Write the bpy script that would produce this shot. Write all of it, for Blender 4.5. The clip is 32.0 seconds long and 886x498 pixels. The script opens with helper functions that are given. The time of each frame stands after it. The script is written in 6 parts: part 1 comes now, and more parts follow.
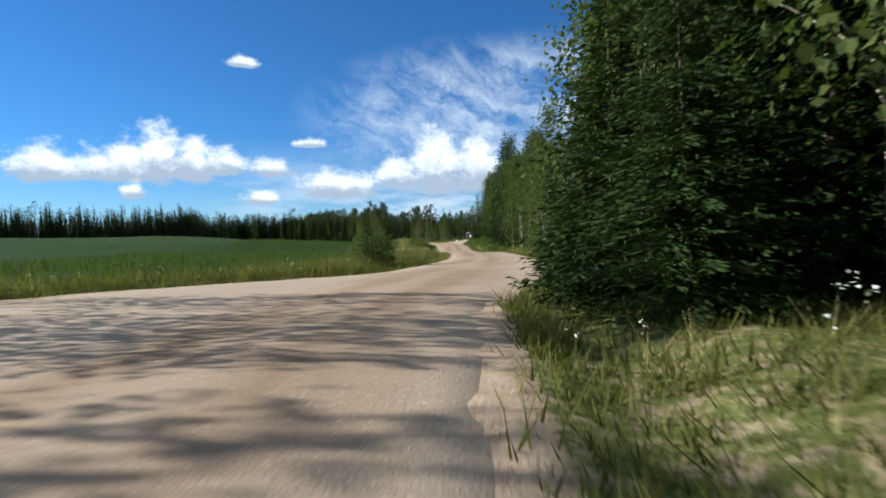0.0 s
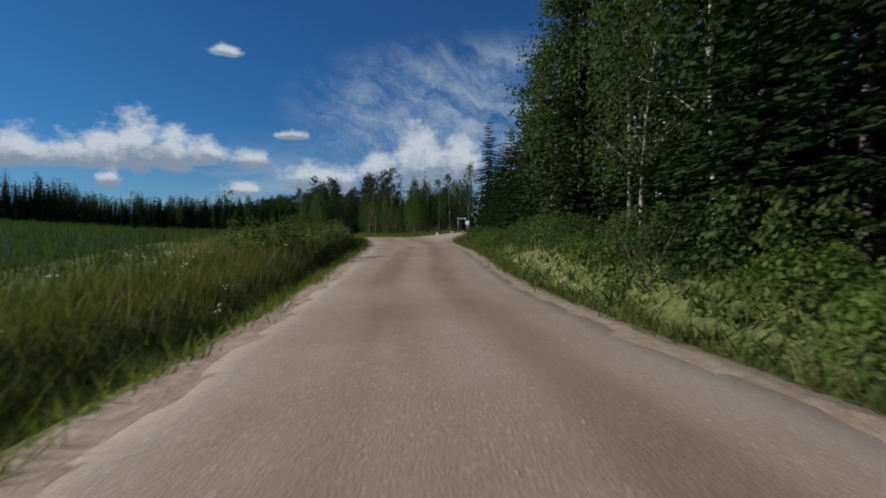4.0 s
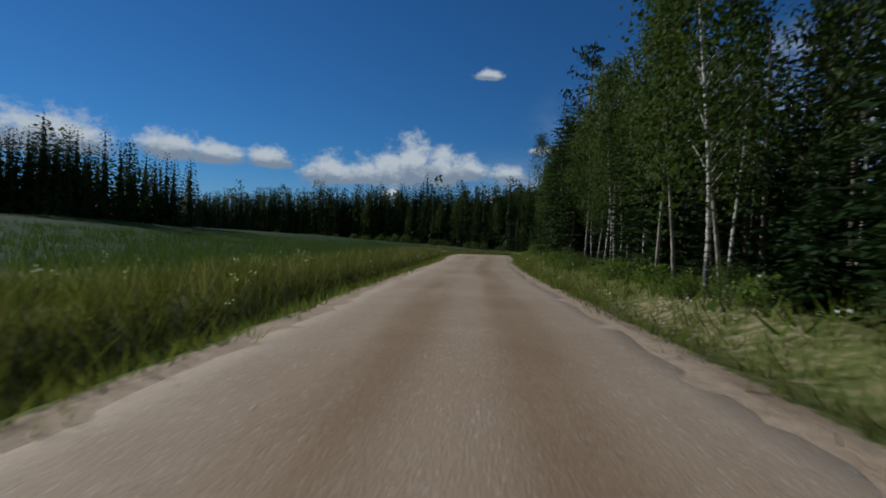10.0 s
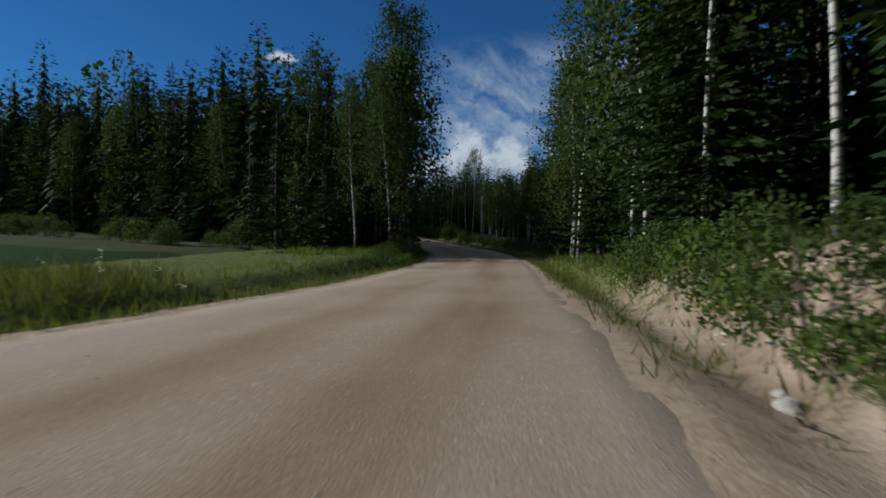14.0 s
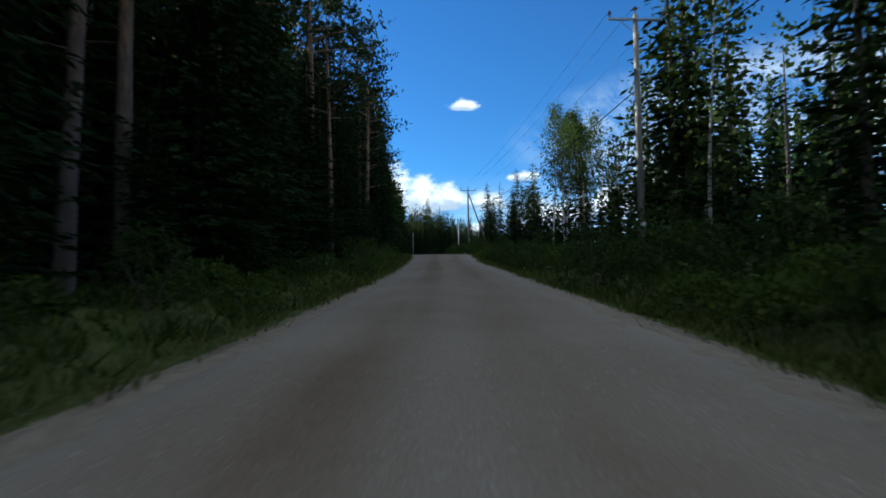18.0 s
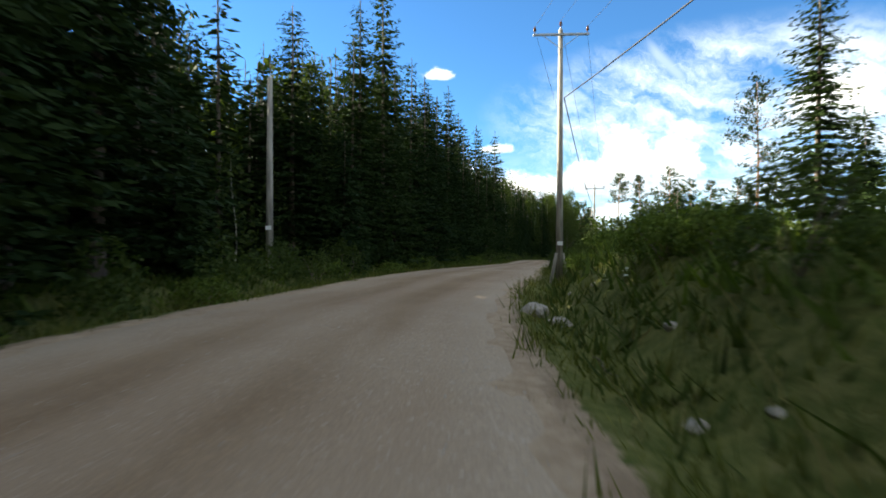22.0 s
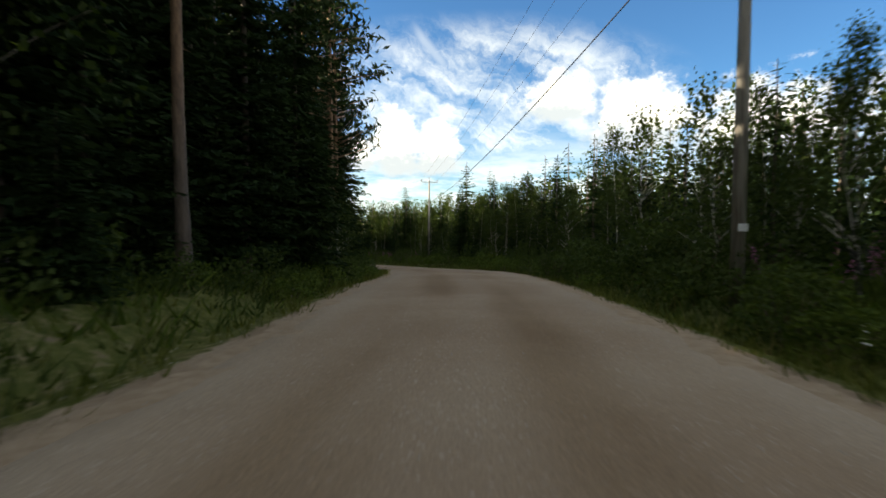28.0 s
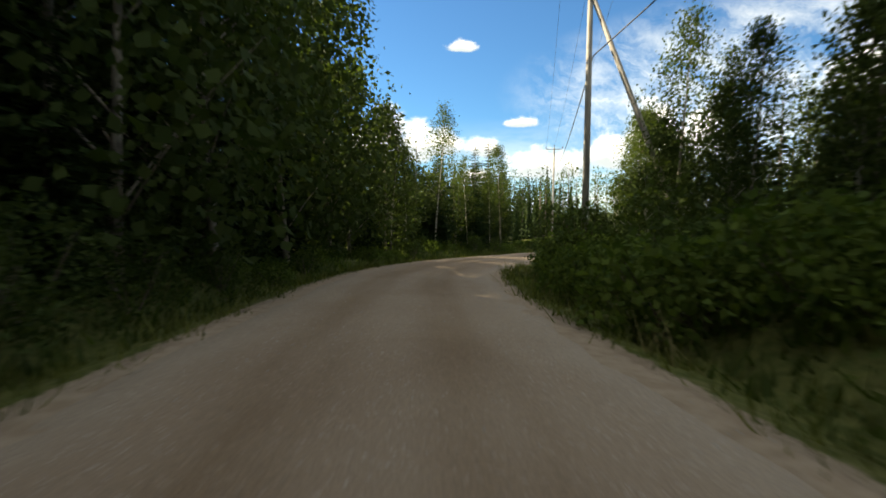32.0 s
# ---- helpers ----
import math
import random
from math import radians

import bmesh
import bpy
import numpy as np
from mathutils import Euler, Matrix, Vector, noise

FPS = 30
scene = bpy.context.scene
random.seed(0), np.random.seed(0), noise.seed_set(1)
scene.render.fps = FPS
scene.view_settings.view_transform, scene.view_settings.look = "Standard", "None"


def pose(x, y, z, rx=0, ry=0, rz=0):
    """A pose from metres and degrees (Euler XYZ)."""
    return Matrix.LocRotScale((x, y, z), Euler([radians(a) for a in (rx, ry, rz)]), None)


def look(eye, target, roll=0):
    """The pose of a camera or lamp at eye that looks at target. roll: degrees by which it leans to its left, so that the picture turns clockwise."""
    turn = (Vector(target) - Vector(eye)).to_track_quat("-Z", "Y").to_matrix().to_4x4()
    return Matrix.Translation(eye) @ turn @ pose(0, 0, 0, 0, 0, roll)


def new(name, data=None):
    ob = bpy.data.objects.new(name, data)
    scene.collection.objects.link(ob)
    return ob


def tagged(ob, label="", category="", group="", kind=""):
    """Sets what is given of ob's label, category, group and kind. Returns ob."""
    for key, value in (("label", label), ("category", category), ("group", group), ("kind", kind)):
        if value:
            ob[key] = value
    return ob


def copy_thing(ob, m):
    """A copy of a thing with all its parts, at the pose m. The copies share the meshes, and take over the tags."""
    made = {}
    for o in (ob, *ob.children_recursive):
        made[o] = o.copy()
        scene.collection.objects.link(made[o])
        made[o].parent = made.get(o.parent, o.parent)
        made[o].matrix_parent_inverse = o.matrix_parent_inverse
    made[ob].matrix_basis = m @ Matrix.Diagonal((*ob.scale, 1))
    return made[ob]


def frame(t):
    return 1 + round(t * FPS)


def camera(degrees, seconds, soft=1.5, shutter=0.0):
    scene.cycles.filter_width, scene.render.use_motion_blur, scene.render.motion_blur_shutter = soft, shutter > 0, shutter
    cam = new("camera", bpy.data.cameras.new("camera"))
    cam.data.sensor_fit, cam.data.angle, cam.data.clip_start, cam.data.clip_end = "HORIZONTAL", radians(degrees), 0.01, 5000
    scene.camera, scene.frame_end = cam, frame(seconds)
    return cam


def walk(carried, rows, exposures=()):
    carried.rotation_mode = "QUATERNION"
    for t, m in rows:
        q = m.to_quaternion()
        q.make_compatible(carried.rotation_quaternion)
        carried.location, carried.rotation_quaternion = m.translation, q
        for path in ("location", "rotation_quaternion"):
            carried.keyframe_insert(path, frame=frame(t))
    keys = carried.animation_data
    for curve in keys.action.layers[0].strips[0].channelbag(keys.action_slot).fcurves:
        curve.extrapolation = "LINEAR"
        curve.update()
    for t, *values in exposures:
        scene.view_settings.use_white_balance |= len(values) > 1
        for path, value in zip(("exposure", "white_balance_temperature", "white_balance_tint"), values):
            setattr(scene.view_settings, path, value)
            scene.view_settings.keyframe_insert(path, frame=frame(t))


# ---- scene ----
# ---- camera ----
LENS = 79.0
cam = camera(LENS, 32.0, 1.7, 0.12)
# seconds, x, y, z, yaw, pitch, roll (roll: lean to the left)
PATH = [
    (0.0, -0.15, 0.01, -1.83, -0.81, -0.96, -1.54),
    (0.5, 0.58, 9.72, -1.93, -4.04, -0.37, -2.50),
    (1.0, 1.59, 19.39, -2.02, -4.74, 0.62, -1.96),
    (1.5, 2.55, 28.99, -2.05, -3.69, 0.28, 0.68),
    (2.0, 3.06, 38.66, -2.07, -1.39, -0.32, 0.37),
    (2.5, 3.21, 48.41, -2.04, -0.07, 1.09, 1.24),
    (3.0, 3.16, 58.26, -2.04, 1.13, -0.32, 0.79),
    (3.5, 3.10, 68.25, -2.20, -0.17, -1.38, 0.56),
    (4.0, 3.22, 78.40, -2.43, -2.78, -1.36, -0.13),
    (4.5, 3.52, 88.74, -2.54, -5.50, -0.80, -2.36),
    (5.0, 3.50, 99.35, -2.35, -5.23, 0.02, -2.40),
    (5.5, 2.85, 110.06, -1.93, 2.24, 2.25, -0.72),
    (6.0, 1.98, 120.51, -1.53, 7.09, 2.08, 1.71),
    (6.5, 0.93, 130.99, -1.31, 9.29, 1.91, 2.77),
    (7.0, -0.78, 141.84, -1.23, 13.79, 0.70, 1.65),
    (7.5, -3.36, 152.92, -1.27, 17.23, 0.36, 1.00),
    (8.0, -6.73, 164.23, -1.27, 20.26, 0.66, 0.66),
    (8.5, -10.80, 175.74, -1.21, 23.37, 0.33, 1.88),
    (9.0, -15.09, 187.52, -1.18, 21.60, 0.02, 2.89),
    (9.5, -19.26, 199.65, -1.21, 21.43, -0.47, 2.70),
    (10.0, -23.62, 211.94, -1.25, 23.34, -0.33, 1.96),
    (10.5, -28.07, 224.33, -1.27, 22.63, -0.37, 2.36),
    (11.0, -32.34, 236.79, -1.24, 21.89, -0.21, 2.06),
    (11.5, -36.31, 249.24, -1.14, 20.37, -0.62, -0.12),
    (12.0, -39.69, 261.57, -0.95, 17.56, -0.02, 0.32),
    (12.5, -42.53, 273.65, -0.88, 14.26, -0.18, -0.46),
    (13.0, -44.94, 285.37, -0.99, 11.66, -0.10, -1.54),
    (13.5, -46.74, 296.87, -1.17, 4.12, -0.93, -0.06),
    (14.0, -47.49, 308.62, -1.37, 2.20, -1.04, 0.49),
    (14.5, -47.14, 320.51, -1.50, -0.50, -0.71, 0.54),
    (15.0, -46.54, 332.60, -1.56, 1.20, -0.57, 0.60),
    (15.5, -46.78, 344.97, -1.59, 5.76, -0.49, 0.90),
    (16.0, -47.84, 357.61, -1.56, 8.77, 0.99, 0.90),
    (16.5, -49.47, 370.37, -1.41, 13.35, 1.94, 0.95),
    (17.0, -52.23, 383.17, -0.82, 15.57, 2.22, 0.30),
    (17.5, -55.62, 396.12, -0.21, 19.20, 2.68, -0.25),
    (18.0, -59.65, 409.24, 0.40, 21.55, 2.78, -0.77),
    (18.5, -64.20, 422.50, 1.10, 23.41, 3.19, 0.09),
    (19.0, -69.24, 435.81, 1.87, 26.11, 3.48, -0.86),
    (19.5, -74.77, 449.08, 2.84, 28.15, 3.00, -0.59),
    (20.0, -80.72, 462.19, 3.84, 29.37, 2.24, -0.31),
    (20.5, -87.18, 475.18, 4.56, 28.29, 1.30, 2.25),
    (21.0, -93.47, 488.27, 4.80, 26.60, -0.32, 2.66),
    (21.5, -99.04, 501.50, 4.79, 21.98, -0.09, 1.57),
    (22.0, -103.49, 514.83, 4.80, 18.51, -0.28, 0.27),
    (22.5, -106.80, 528.26, 4.83, 15.40, -0.44, 0.67),
    (23.0, -108.94, 541.67, 4.77, 8.66, -1.01, -0.76),
    (23.5, -110.58, 554.82, 4.52, 9.80, -1.53, 0.21),
    (24.0, -112.13, 567.88, 4.23, 7.50, -1.46, 1.28),
    (24.5, -113.59, 580.94, 4.09, 6.82, -0.51, 1.13),
    (25.0, -114.82, 594.18, 4.06, 2.68, -1.49, 1.62),
    (25.5, -115.09, 607.38, 3.80, -2.85, -1.24, 1.16),
    (26.0, -114.87, 620.34, 3.47, -2.60, -1.92, 0.61),
    (26.5, -114.71, 633.14, 3.04, -2.90, -2.38, 0.49),
    (27.0, -114.16, 645.82, 2.53, -5.00, -2.76, 0.45),
    (27.5, -112.77, 658.40, 1.96, -7.31, -3.31, 0.29),
    (28.0, -111.03, 671.01, 1.33, -5.29, -2.87, 0.12),
    (28.5, -109.67, 683.75, 0.74, -1.62, -2.38, 1.24),
    (29.0, -109.03, 696.60, 0.01, 2.78, -4.20, 2.03),
    (29.5, -109.31, 709.45, -0.86, 7.18, -3.64, 1.75),
    (30.0, -111.12, 722.32, -1.87, 15.95, -4.71, 2.37),
    (30.5, -114.23, 735.18, -2.69, 17.31, -4.10, -0.59),
    (31.0, -117.89, 748.06, -3.48, 20.42, -3.05, -0.93),
    (31.5, -122.04, 760.90, -4.11, 21.52, -2.49, 0.56),
    (32.0, -126.87, 773.69, -4.57, 20.86, -3.00, 0.66),
]


def row(t, x, y, z, yaw, pitch, roll):
    return t, pose(x, y, z, 90 + pitch, 0, yaw) @ pose(0, 0, 0, 0, 0, roll)


EXPOSURES = [(0, 1.2, 6000, 5), (1.0, 1.0, 5900, 5), (2.0, 0.36, 6000, 5), (4.5, 0.16, 5750, 5), (6.0, 0.08, 5700, 5), (13.0, -0.08, 5700, 4), (15.5, 0.8, 5600, 3),
             (16.0, 1.05, 5900, 2), (17.0, 1.2, 5400, 0), (18.0, 1.5, 5800, 0), (20.0, 1.78, 6400, 0), (21.0, 1.9, 6900, 1), (22.0, 2.3, 7400, 2), (23.0, 2.2, 7600, 3), (24.0, 1.9, 7700, 4),
             (28.0, 1.95, 8200, 4), (30.0, 2.15, 8400, 4), (32.0, 2.0, 8500, 3)]
walk(cam, [row(*r) for r in PATH], EXPOSURES)

# ---- sky and sun ----
SUN_LEFT, SUN_UP = 82.0, 24.5      # degrees left of +y, degrees above the horizon


def nodes_of(owner):
    owner.use_nodes = True
    tree = owner.node_tree
    tree.nodes.clear()
    return tree


class Graph:
    """Short hand for node graphs."""

    def __init__(self, tree):
        self.tree = tree

    def add(self, kind, **values):
        n = self.tree.nodes.new(kind)
        for key, v in values.items():
            if key == "op":
                n.operation = v
            elif key == "blend":
                n.blend_type = v
        return n

    def link(self, a, b):
        self.tree.links.new(a, b)

    def put(self, socket, v):
        if isinstance(v, bpy.types.NodeSocket):
            self.link(v, socket)
        else:
            socket.default_value = v

    def math(self, op, a, b=0.0, c=0.0, clamp=False):
        n = self.tree.nodes.new("ShaderNodeMath")
        n.operation, n.use_clamp = op, clamp
        for i, v in enumerate((a, b, c)):
            self.put(n.inputs[i], v)
        return n.outputs[0]

    def mix(self, fac, a, b, blend="MIX"):
        n = self.tree.nodes.new("ShaderNodeMix")
        n.data_type, n.blend_type = "RGBA", blend
        self.put(n.inputs[0], fac)
        self.put(n.inputs[6], a)
        self.put(n.inputs[7], b)
        return n.outputs[2]

    def noise(self, vector, scale, detail=4.0, rough=0.55, dim="3D"):
        n = self.tree.nodes.new("ShaderNodeTexNoise")
        n.noise_dimensions = dim
        self.put(n.inputs["Vector"], vector)
        n.inputs["Scale"].default_value = scale
        n.inputs["Detail"].default_value = detail
        n.inputs["Roughness"].default_value = rough
        return n.outputs["Fac"]

    def ramp(self, v, lo, hi, a=0.0, b=1.0):
        n = self.tree.nodes.new("ShaderNodeMapRange")
        n.interpolation_type = "SMOOTHSTEP"
        self.put(n.inputs[0], v)
        for i, x in enumerate((lo, hi, a, b)):
            n.inputs[i + 1].default_value = x
        return n.outputs[0]

    def xyz(self, x, y, z=0.0):
        n = self.tree.nodes.new("ShaderNodeCombineXYZ")
        for i, v in enumerate((x, y, z)):
            self.put(n.inputs[i], v)
        return n.outputs[0]


def make_sky():
    world = bpy.data.worlds.new("sky")
    scene.world = world
    g = Graph(nodes_of(world))
    out, back = g.add("ShaderNodeOutputWorld"), g.add("ShaderNodeBackground")
    sky = g.add("ShaderNodeTexSky")
    sky.sky_type, sky.sun_disc = "NISHITA", False
    sky.sun_elevation = radians(SUN_UP)
    sky.sun_rotation = radians(-SUN_LEFT)
    sky.air_density, sky.dust_density, sky.ozone_density = 1.0, 0.02, 3.0
    co = g.add("ShaderNodeTexCoord").outputs["Generated"]
    sep = g.add("ShaderNodeSeparateXYZ")
    g.link(co, sep.inputs[0])
    x, y, z = sep.outputs
    deg = 180 / math.pi
    az = g.math("MULTIPLY", g.math("ARCTAN2", g.math("MULTIPLY", x, -1), y), deg)       # left of +y
    el = g.math("MULTIPLY", g.math("ARCSINE", z), deg)
    warp = g.noise(g.xyz(az, el), 0.16, 5, 0.6)
    fine = g.noise(g.xyz(az, g.math("MULTIPLY", el, 1.3)), 0.5, 6, 0.65)

    def blob(a, e, w, h, n=0.75):
        """A puff with a flat base: centre, half width, height above the base."""
        dx = g.math("DIVIDE", g.math("SUBTRACT", az, a), w)
        up = g.math("SUBTRACT", el, e)
        dy = g.math("DIVIDE", g.math("MAXIMUM", up, g.math("MULTIPLY", up, -3.2)), h)
        r = g.math("SQRT", g.math("ADD", g.math("MULTIPLY", dx, dx), g.math("MULTIPLY", dy, dy)))
        v = g.math("SUBTRACT", 1.0, r)
        share = g.math("MAXIMUM", g.math("ADD", v, 0.25), 0.0)
        return g.math("ADD", v, g.math("MULTIPLY", g.math("SUBTRACT", fine, 0.5), n * 1.9)), share, g.math("MULTIPLY", share, g.math("DIVIDE", up, h))

    puffs = [(19.2, 17.4, 1.8, 0.95), (26.8, 7.2, 2.7, 4.8), (29.4, 6.9, 2.9, 3.6), (24.2, 7.1, 2.9, 3.8), (21.4, 7.4, 2.8, 2.5), (31.6, 6.8, 2.3, 2.5),
             (35.6, 6.5, 3.1, 3.0), (33.4, 6.6, 2.4, 2.1), (50.5, 7.9, 3.6, 2.4), (46.5, 7.7, 3.2, 2.0), (41.5, 7.7, 2.7, 2.0), (60.0, 7.5, 6.0, 3.5), (29.0, 4.9, 1.3, 1.4),
             (-0.5, 6.2, 3.4, 6.2), (3.8, 6.2, 2.7, 3.2), (-4.6, 6.2, 3.2, 5.2), (12.8, 10.0, 1.7, 0.9), (-17.5, 11.4, 4.6, 4.2), (-25.0, 8.5, 6.0, 6.5),
             (-36.0, 6.5, 8.0, 7.0), (-50.0, 7.0, 9.0, 8.0), (10.0, 5.2, 5.0, 2.6), (16.6, 7.2, 2.4, 1.7), (17.8, 4.3, 2.2, 1.3)]
    cum, whole, lifted = -9.0, 1e-4, 0.0
    for p in puffs:
        b, share, rise = blob(*p)
        cum = g.math("MAXIMUM", cum, b)
        whole, lifted = g.math("ADD", whole, share), g.math("ADD", lifted, rise)
    lit = g.math("DIVIDE", lifted, whole)
    dense = g.ramp(cum, -0.08, 0.52)
    # shading of the puffs: grey flat bases, bright heads
    shade = g.ramp(g.math("ADD", lit, g.math("MULTIPLY", g.math("SUBTRACT", fine, 0.5), 0.9)), 0.0, 0.42)
    # high wisps, drawn out along a slanting line
    bend = g.math("MULTIPLY", g.math("SUBTRACT", warp, 0.5), 7.0)
    u = g.math("ADD", g.math("MULTIPLY", az, 0.93), g.math("MULTIPLY", el, 0.37))
    v = g.math("ADD", g.math("SUBTRACT", g.math("MULTIPLY", el, 0.93), g.math("MULTIPLY", az, 0.37)), bend)
    streaks = g.noise(g.xyz(g.math("MULTIPLY", u, 0.055), g.math("MULTIPLY", v, 0.30)), 1.0, 8, 0.66)
    wx = g.math("DIVIDE", g.math("ADD", az, 8.0), 23.0)
    wy = g.math("DIVIDE", g.math("SUBTRACT", el, 12.5), 8.5)
    area = g.math("SUBTRACT", 1.0, g.math("ADD", g.math("MULTIPLY", wx, wx), g.math("MULTIPLY", wy, wy)))
    soft = g.noise(g.xyz(az, el), 0.22, 6, 0.65)
    streaks = g.math("ADD", g.math("MULTIPLY", streaks, 0.62), g.math("MULTIPLY", soft, 0.38))
    wisps = g.math("MULTIPLY", g.ramp(streaks, 0.38, 0.66), g.ramp(area, -0.1, 0.8))
    sx = g.math("DIVIDE", g.math("ADD", az, 4.1), 2.6)
    line = g.math("ABSOLUTE", g.math("SUBTRACT", g.math("SUBTRACT", el, 17.4), g.math("MULTIPLY", g.math("ADD", az, 4.1), 1.0)))
    streak = g.math("MULTIPLY", g.ramp(g.math("ABSOLUTE", sx), 0.35, 1.0, 1.0, 0.0), g.ramp(line, 0.1, 1.3, 0.4, 0.0))
    # low bank near the skyline
    low = g.math("MULTIPLY", g.ramp(el, 3.0, 11.5, 1.0, 0.0), g.ramp(az, 30.0, 8.0))
    low = g.math("MULTIPLY", low, g.ramp(g.noise(g.xyz(g.math("MULTIPLY", az, 0.10), g.math("MULTIPLY", el, 0.45)), 1.0, 5, 0.6), 0.32, 0.62))
    haze = g.ramp(el, 0.0, 9.0, 0.35, 0.0)
    # broken cloud over the rest of the sky, above and behind
    rest = g.math("MAXIMUM", g.ramp(el, 34.0, 50.0), g.ramp(g.math("ABSOLUTE", g.math("SUBTRACT", az, 5.0)), 72.0, 95.0))
    # this cloud is out of view; its cover is widened to brighten the shade
    wide = g.math("MULTIPLY", rest, g.ramp(g.noise(co, 2.6, 6, 0.6), 0.34, 0.55))
    dense = g.math("MAXIMUM", dense, wide)
    thin = g.math("MAXIMUM", g.math("MAXIMUM", wisps, streak), g.math("MAXIMUM", low, haze))
    # a deeper blue than the clear-sky model gives, as the clip's camera sees it
    blue = g.mix(1.0, sky.outputs[0], (0.31, 0.60, 0.91, 1), "MULTIPLY")
    white = (8.2, 8.3, 8.5, 1)
    grey = (3.5, 4.1, 5.0, 1)
    c = g.mix(g.math("MULTIPLY", thin, 0.75), blue, (6.3, 6.8, 7.5, 1))
    c = g.mix(dense, c, g.mix(shade, grey, white))
    g.link(c, back.inputs[0])
    back.inputs[1].default_value = 0.06
    g.link(back.outputs[0], out.inputs[0])


make_sky()
sun = new("sun", bpy.data.lights.new("sun", "SUN"))
sun.data.energy, sun.data.angle, sun.data.color = 5.0, radians(0.55), (1.0, 0.95, 0.87)
a, e = radians(SUN_LEFT), radians(SUN_UP)
sun.matrix_world = look((-math.sin(a) * math.cos(e) * 80, math.cos(a) * math.cos(e) * 80, math.sin(e) * 80), (0, 0, 0))


# ---- materials ----
def material(name, build):
    m = bpy.data.materials.new(name)
    g = Graph(nodes_of(m))
    out = g.add("ShaderNodeOutputMaterial")
    g.link(build(g), out.inputs[0])
    return m


def shader(g, colour, rough=0.9, bump=None, strength=0.3, distance=0.02, metal=0.0, spec=0.3):
    b = g.add("ShaderNodeBsdfPrincipled")
    g.put(b.inputs["Base Color"], colour)
    g.put(b.inputs["Roughness"], rough)
    b.inputs["Metallic"].default_value = metal
    b.inputs["Specular IOR Level"].default_value = spec
    if bump is not None:
        n = g.add("ShaderNodeBump")
        n.inputs["Strength"].default_value, n.inputs["Distance"].default_value = strength, distance
        g.link(bump, n.inputs["Height"])
        g.link(n.outputs[0], b.inputs["Normal"])
    return b.outputs[0]


def place(g):
    return g.add("ShaderNodeNewGeometry").outputs["Position"]


def leafy(dark, light, glow=0.35, spread=0.5):
    def build(g):
        isl = g.add("ShaderNodeNewGeometry").outputs["Random Per Island"]
        obj = g.add("ShaderNodeObjectInfo").outputs["Random"]
        v = g.math("ADD", g.math("MULTIPLY", isl, 1 - spread), g.math("MULTIPLY", obj, spread))
        c = g.mix(v, (*dark, 1), (*light, 1))
        b = g.add("ShaderNodeBsdfPrincipled")
        g.link(c, b.inputs["Base Color"])
        b.inputs["Roughness"].default_value = 0.75
        b.inputs["Specular IOR Level"].default_value = 0.05
        t = g.add("ShaderNodeBsdfTranslucent")
        g.link(g.mix(1.0, c, (1.15, 1.25, 0.55, 1), "MULTIPLY"), t.inputs[0])
        mx = g.add("ShaderNodeMixShader")
        mx.inputs[0].default_value = glow
        g.link(b.outputs[0], mx.inputs[1])
        g.link(t.outputs[0], mx.inputs[2])
        return mx.outputs[0]
    return build


def bark(c1, c2, scale=3.0, stretch=0.3, cut=(0.4, 0.6)):
    def build(g):
        sep = g.add("ShaderNodeSeparateXYZ")
        g.link(g.add("ShaderNodeTexCoord").outputs["Object"], sep.inputs[0])
        v = g.xyz(sep.outputs[0], sep.outputs[1], g.math("MULTIPLY", sep.outputs[2], stretch))
        n = g.noise(v, scale, 6, 0.65)
        return shader(g, g.mix(g.ramp(n, *cut), (*c1, 1), (*c2, 1)), 0.92, n, 0.6, 0.03)
    return build


def birch_bark(g):
    sep = g.add("ShaderNodeSeparateXYZ")
    g.link(g.add("ShaderNodeTexCoord").outputs["Object"], sep.inputs[0])
    v = g.xyz(g.math("MULTIPLY", sep.outputs[0], 0.5), g.math("MULTIPLY", sep.outputs[1], 0.5), g.math("MULTIPLY", sep.outputs[2], 2.2))
    n = g.noise(v, 2.6, 5, 0.7)
    base = g.ramp(sep.outputs[2], 0.2, 2.0, 0.12, 0.0)
    dark = g.ramp(g.math("ADD", n, base), 0.50, 0.58)
    tone = g.mix(g.noise(v, 0.7), (0.30, 0.265, 0.22, 1), (0.52, 0.48, 0.42, 1))
    return shader(g, g.mix(dark, tone, (0.05, 0.045, 0.04, 1)), 0.75, n, 0.3, 0.02)


def pine_bark(g):
    sep = g.add("ShaderNodeSeparateXYZ")
    g.link(g.add("ShaderNodeTexCoord").outputs["Object"], sep.inputs[0])
    n = g.noise(g.xyz(sep.outputs[0], sep.outputs[1], g.math("MULTIPLY", sep.outputs[2], 0.3)), 5.0, 6, 0.7)
    c = g.mix(g.ramp(sep.outputs[2], 2.0, 8.0), (0.13, 0.10, 0.08, 1), (0.34, 0.19, 0.105, 1))
    return shader(g, g.mix(g.ramp(n, 0.4, 0.62), g.mix(0.6, c, (0.05, 0.035, 0.03, 1)), c), 0.9, n, 0.6, 0.04)


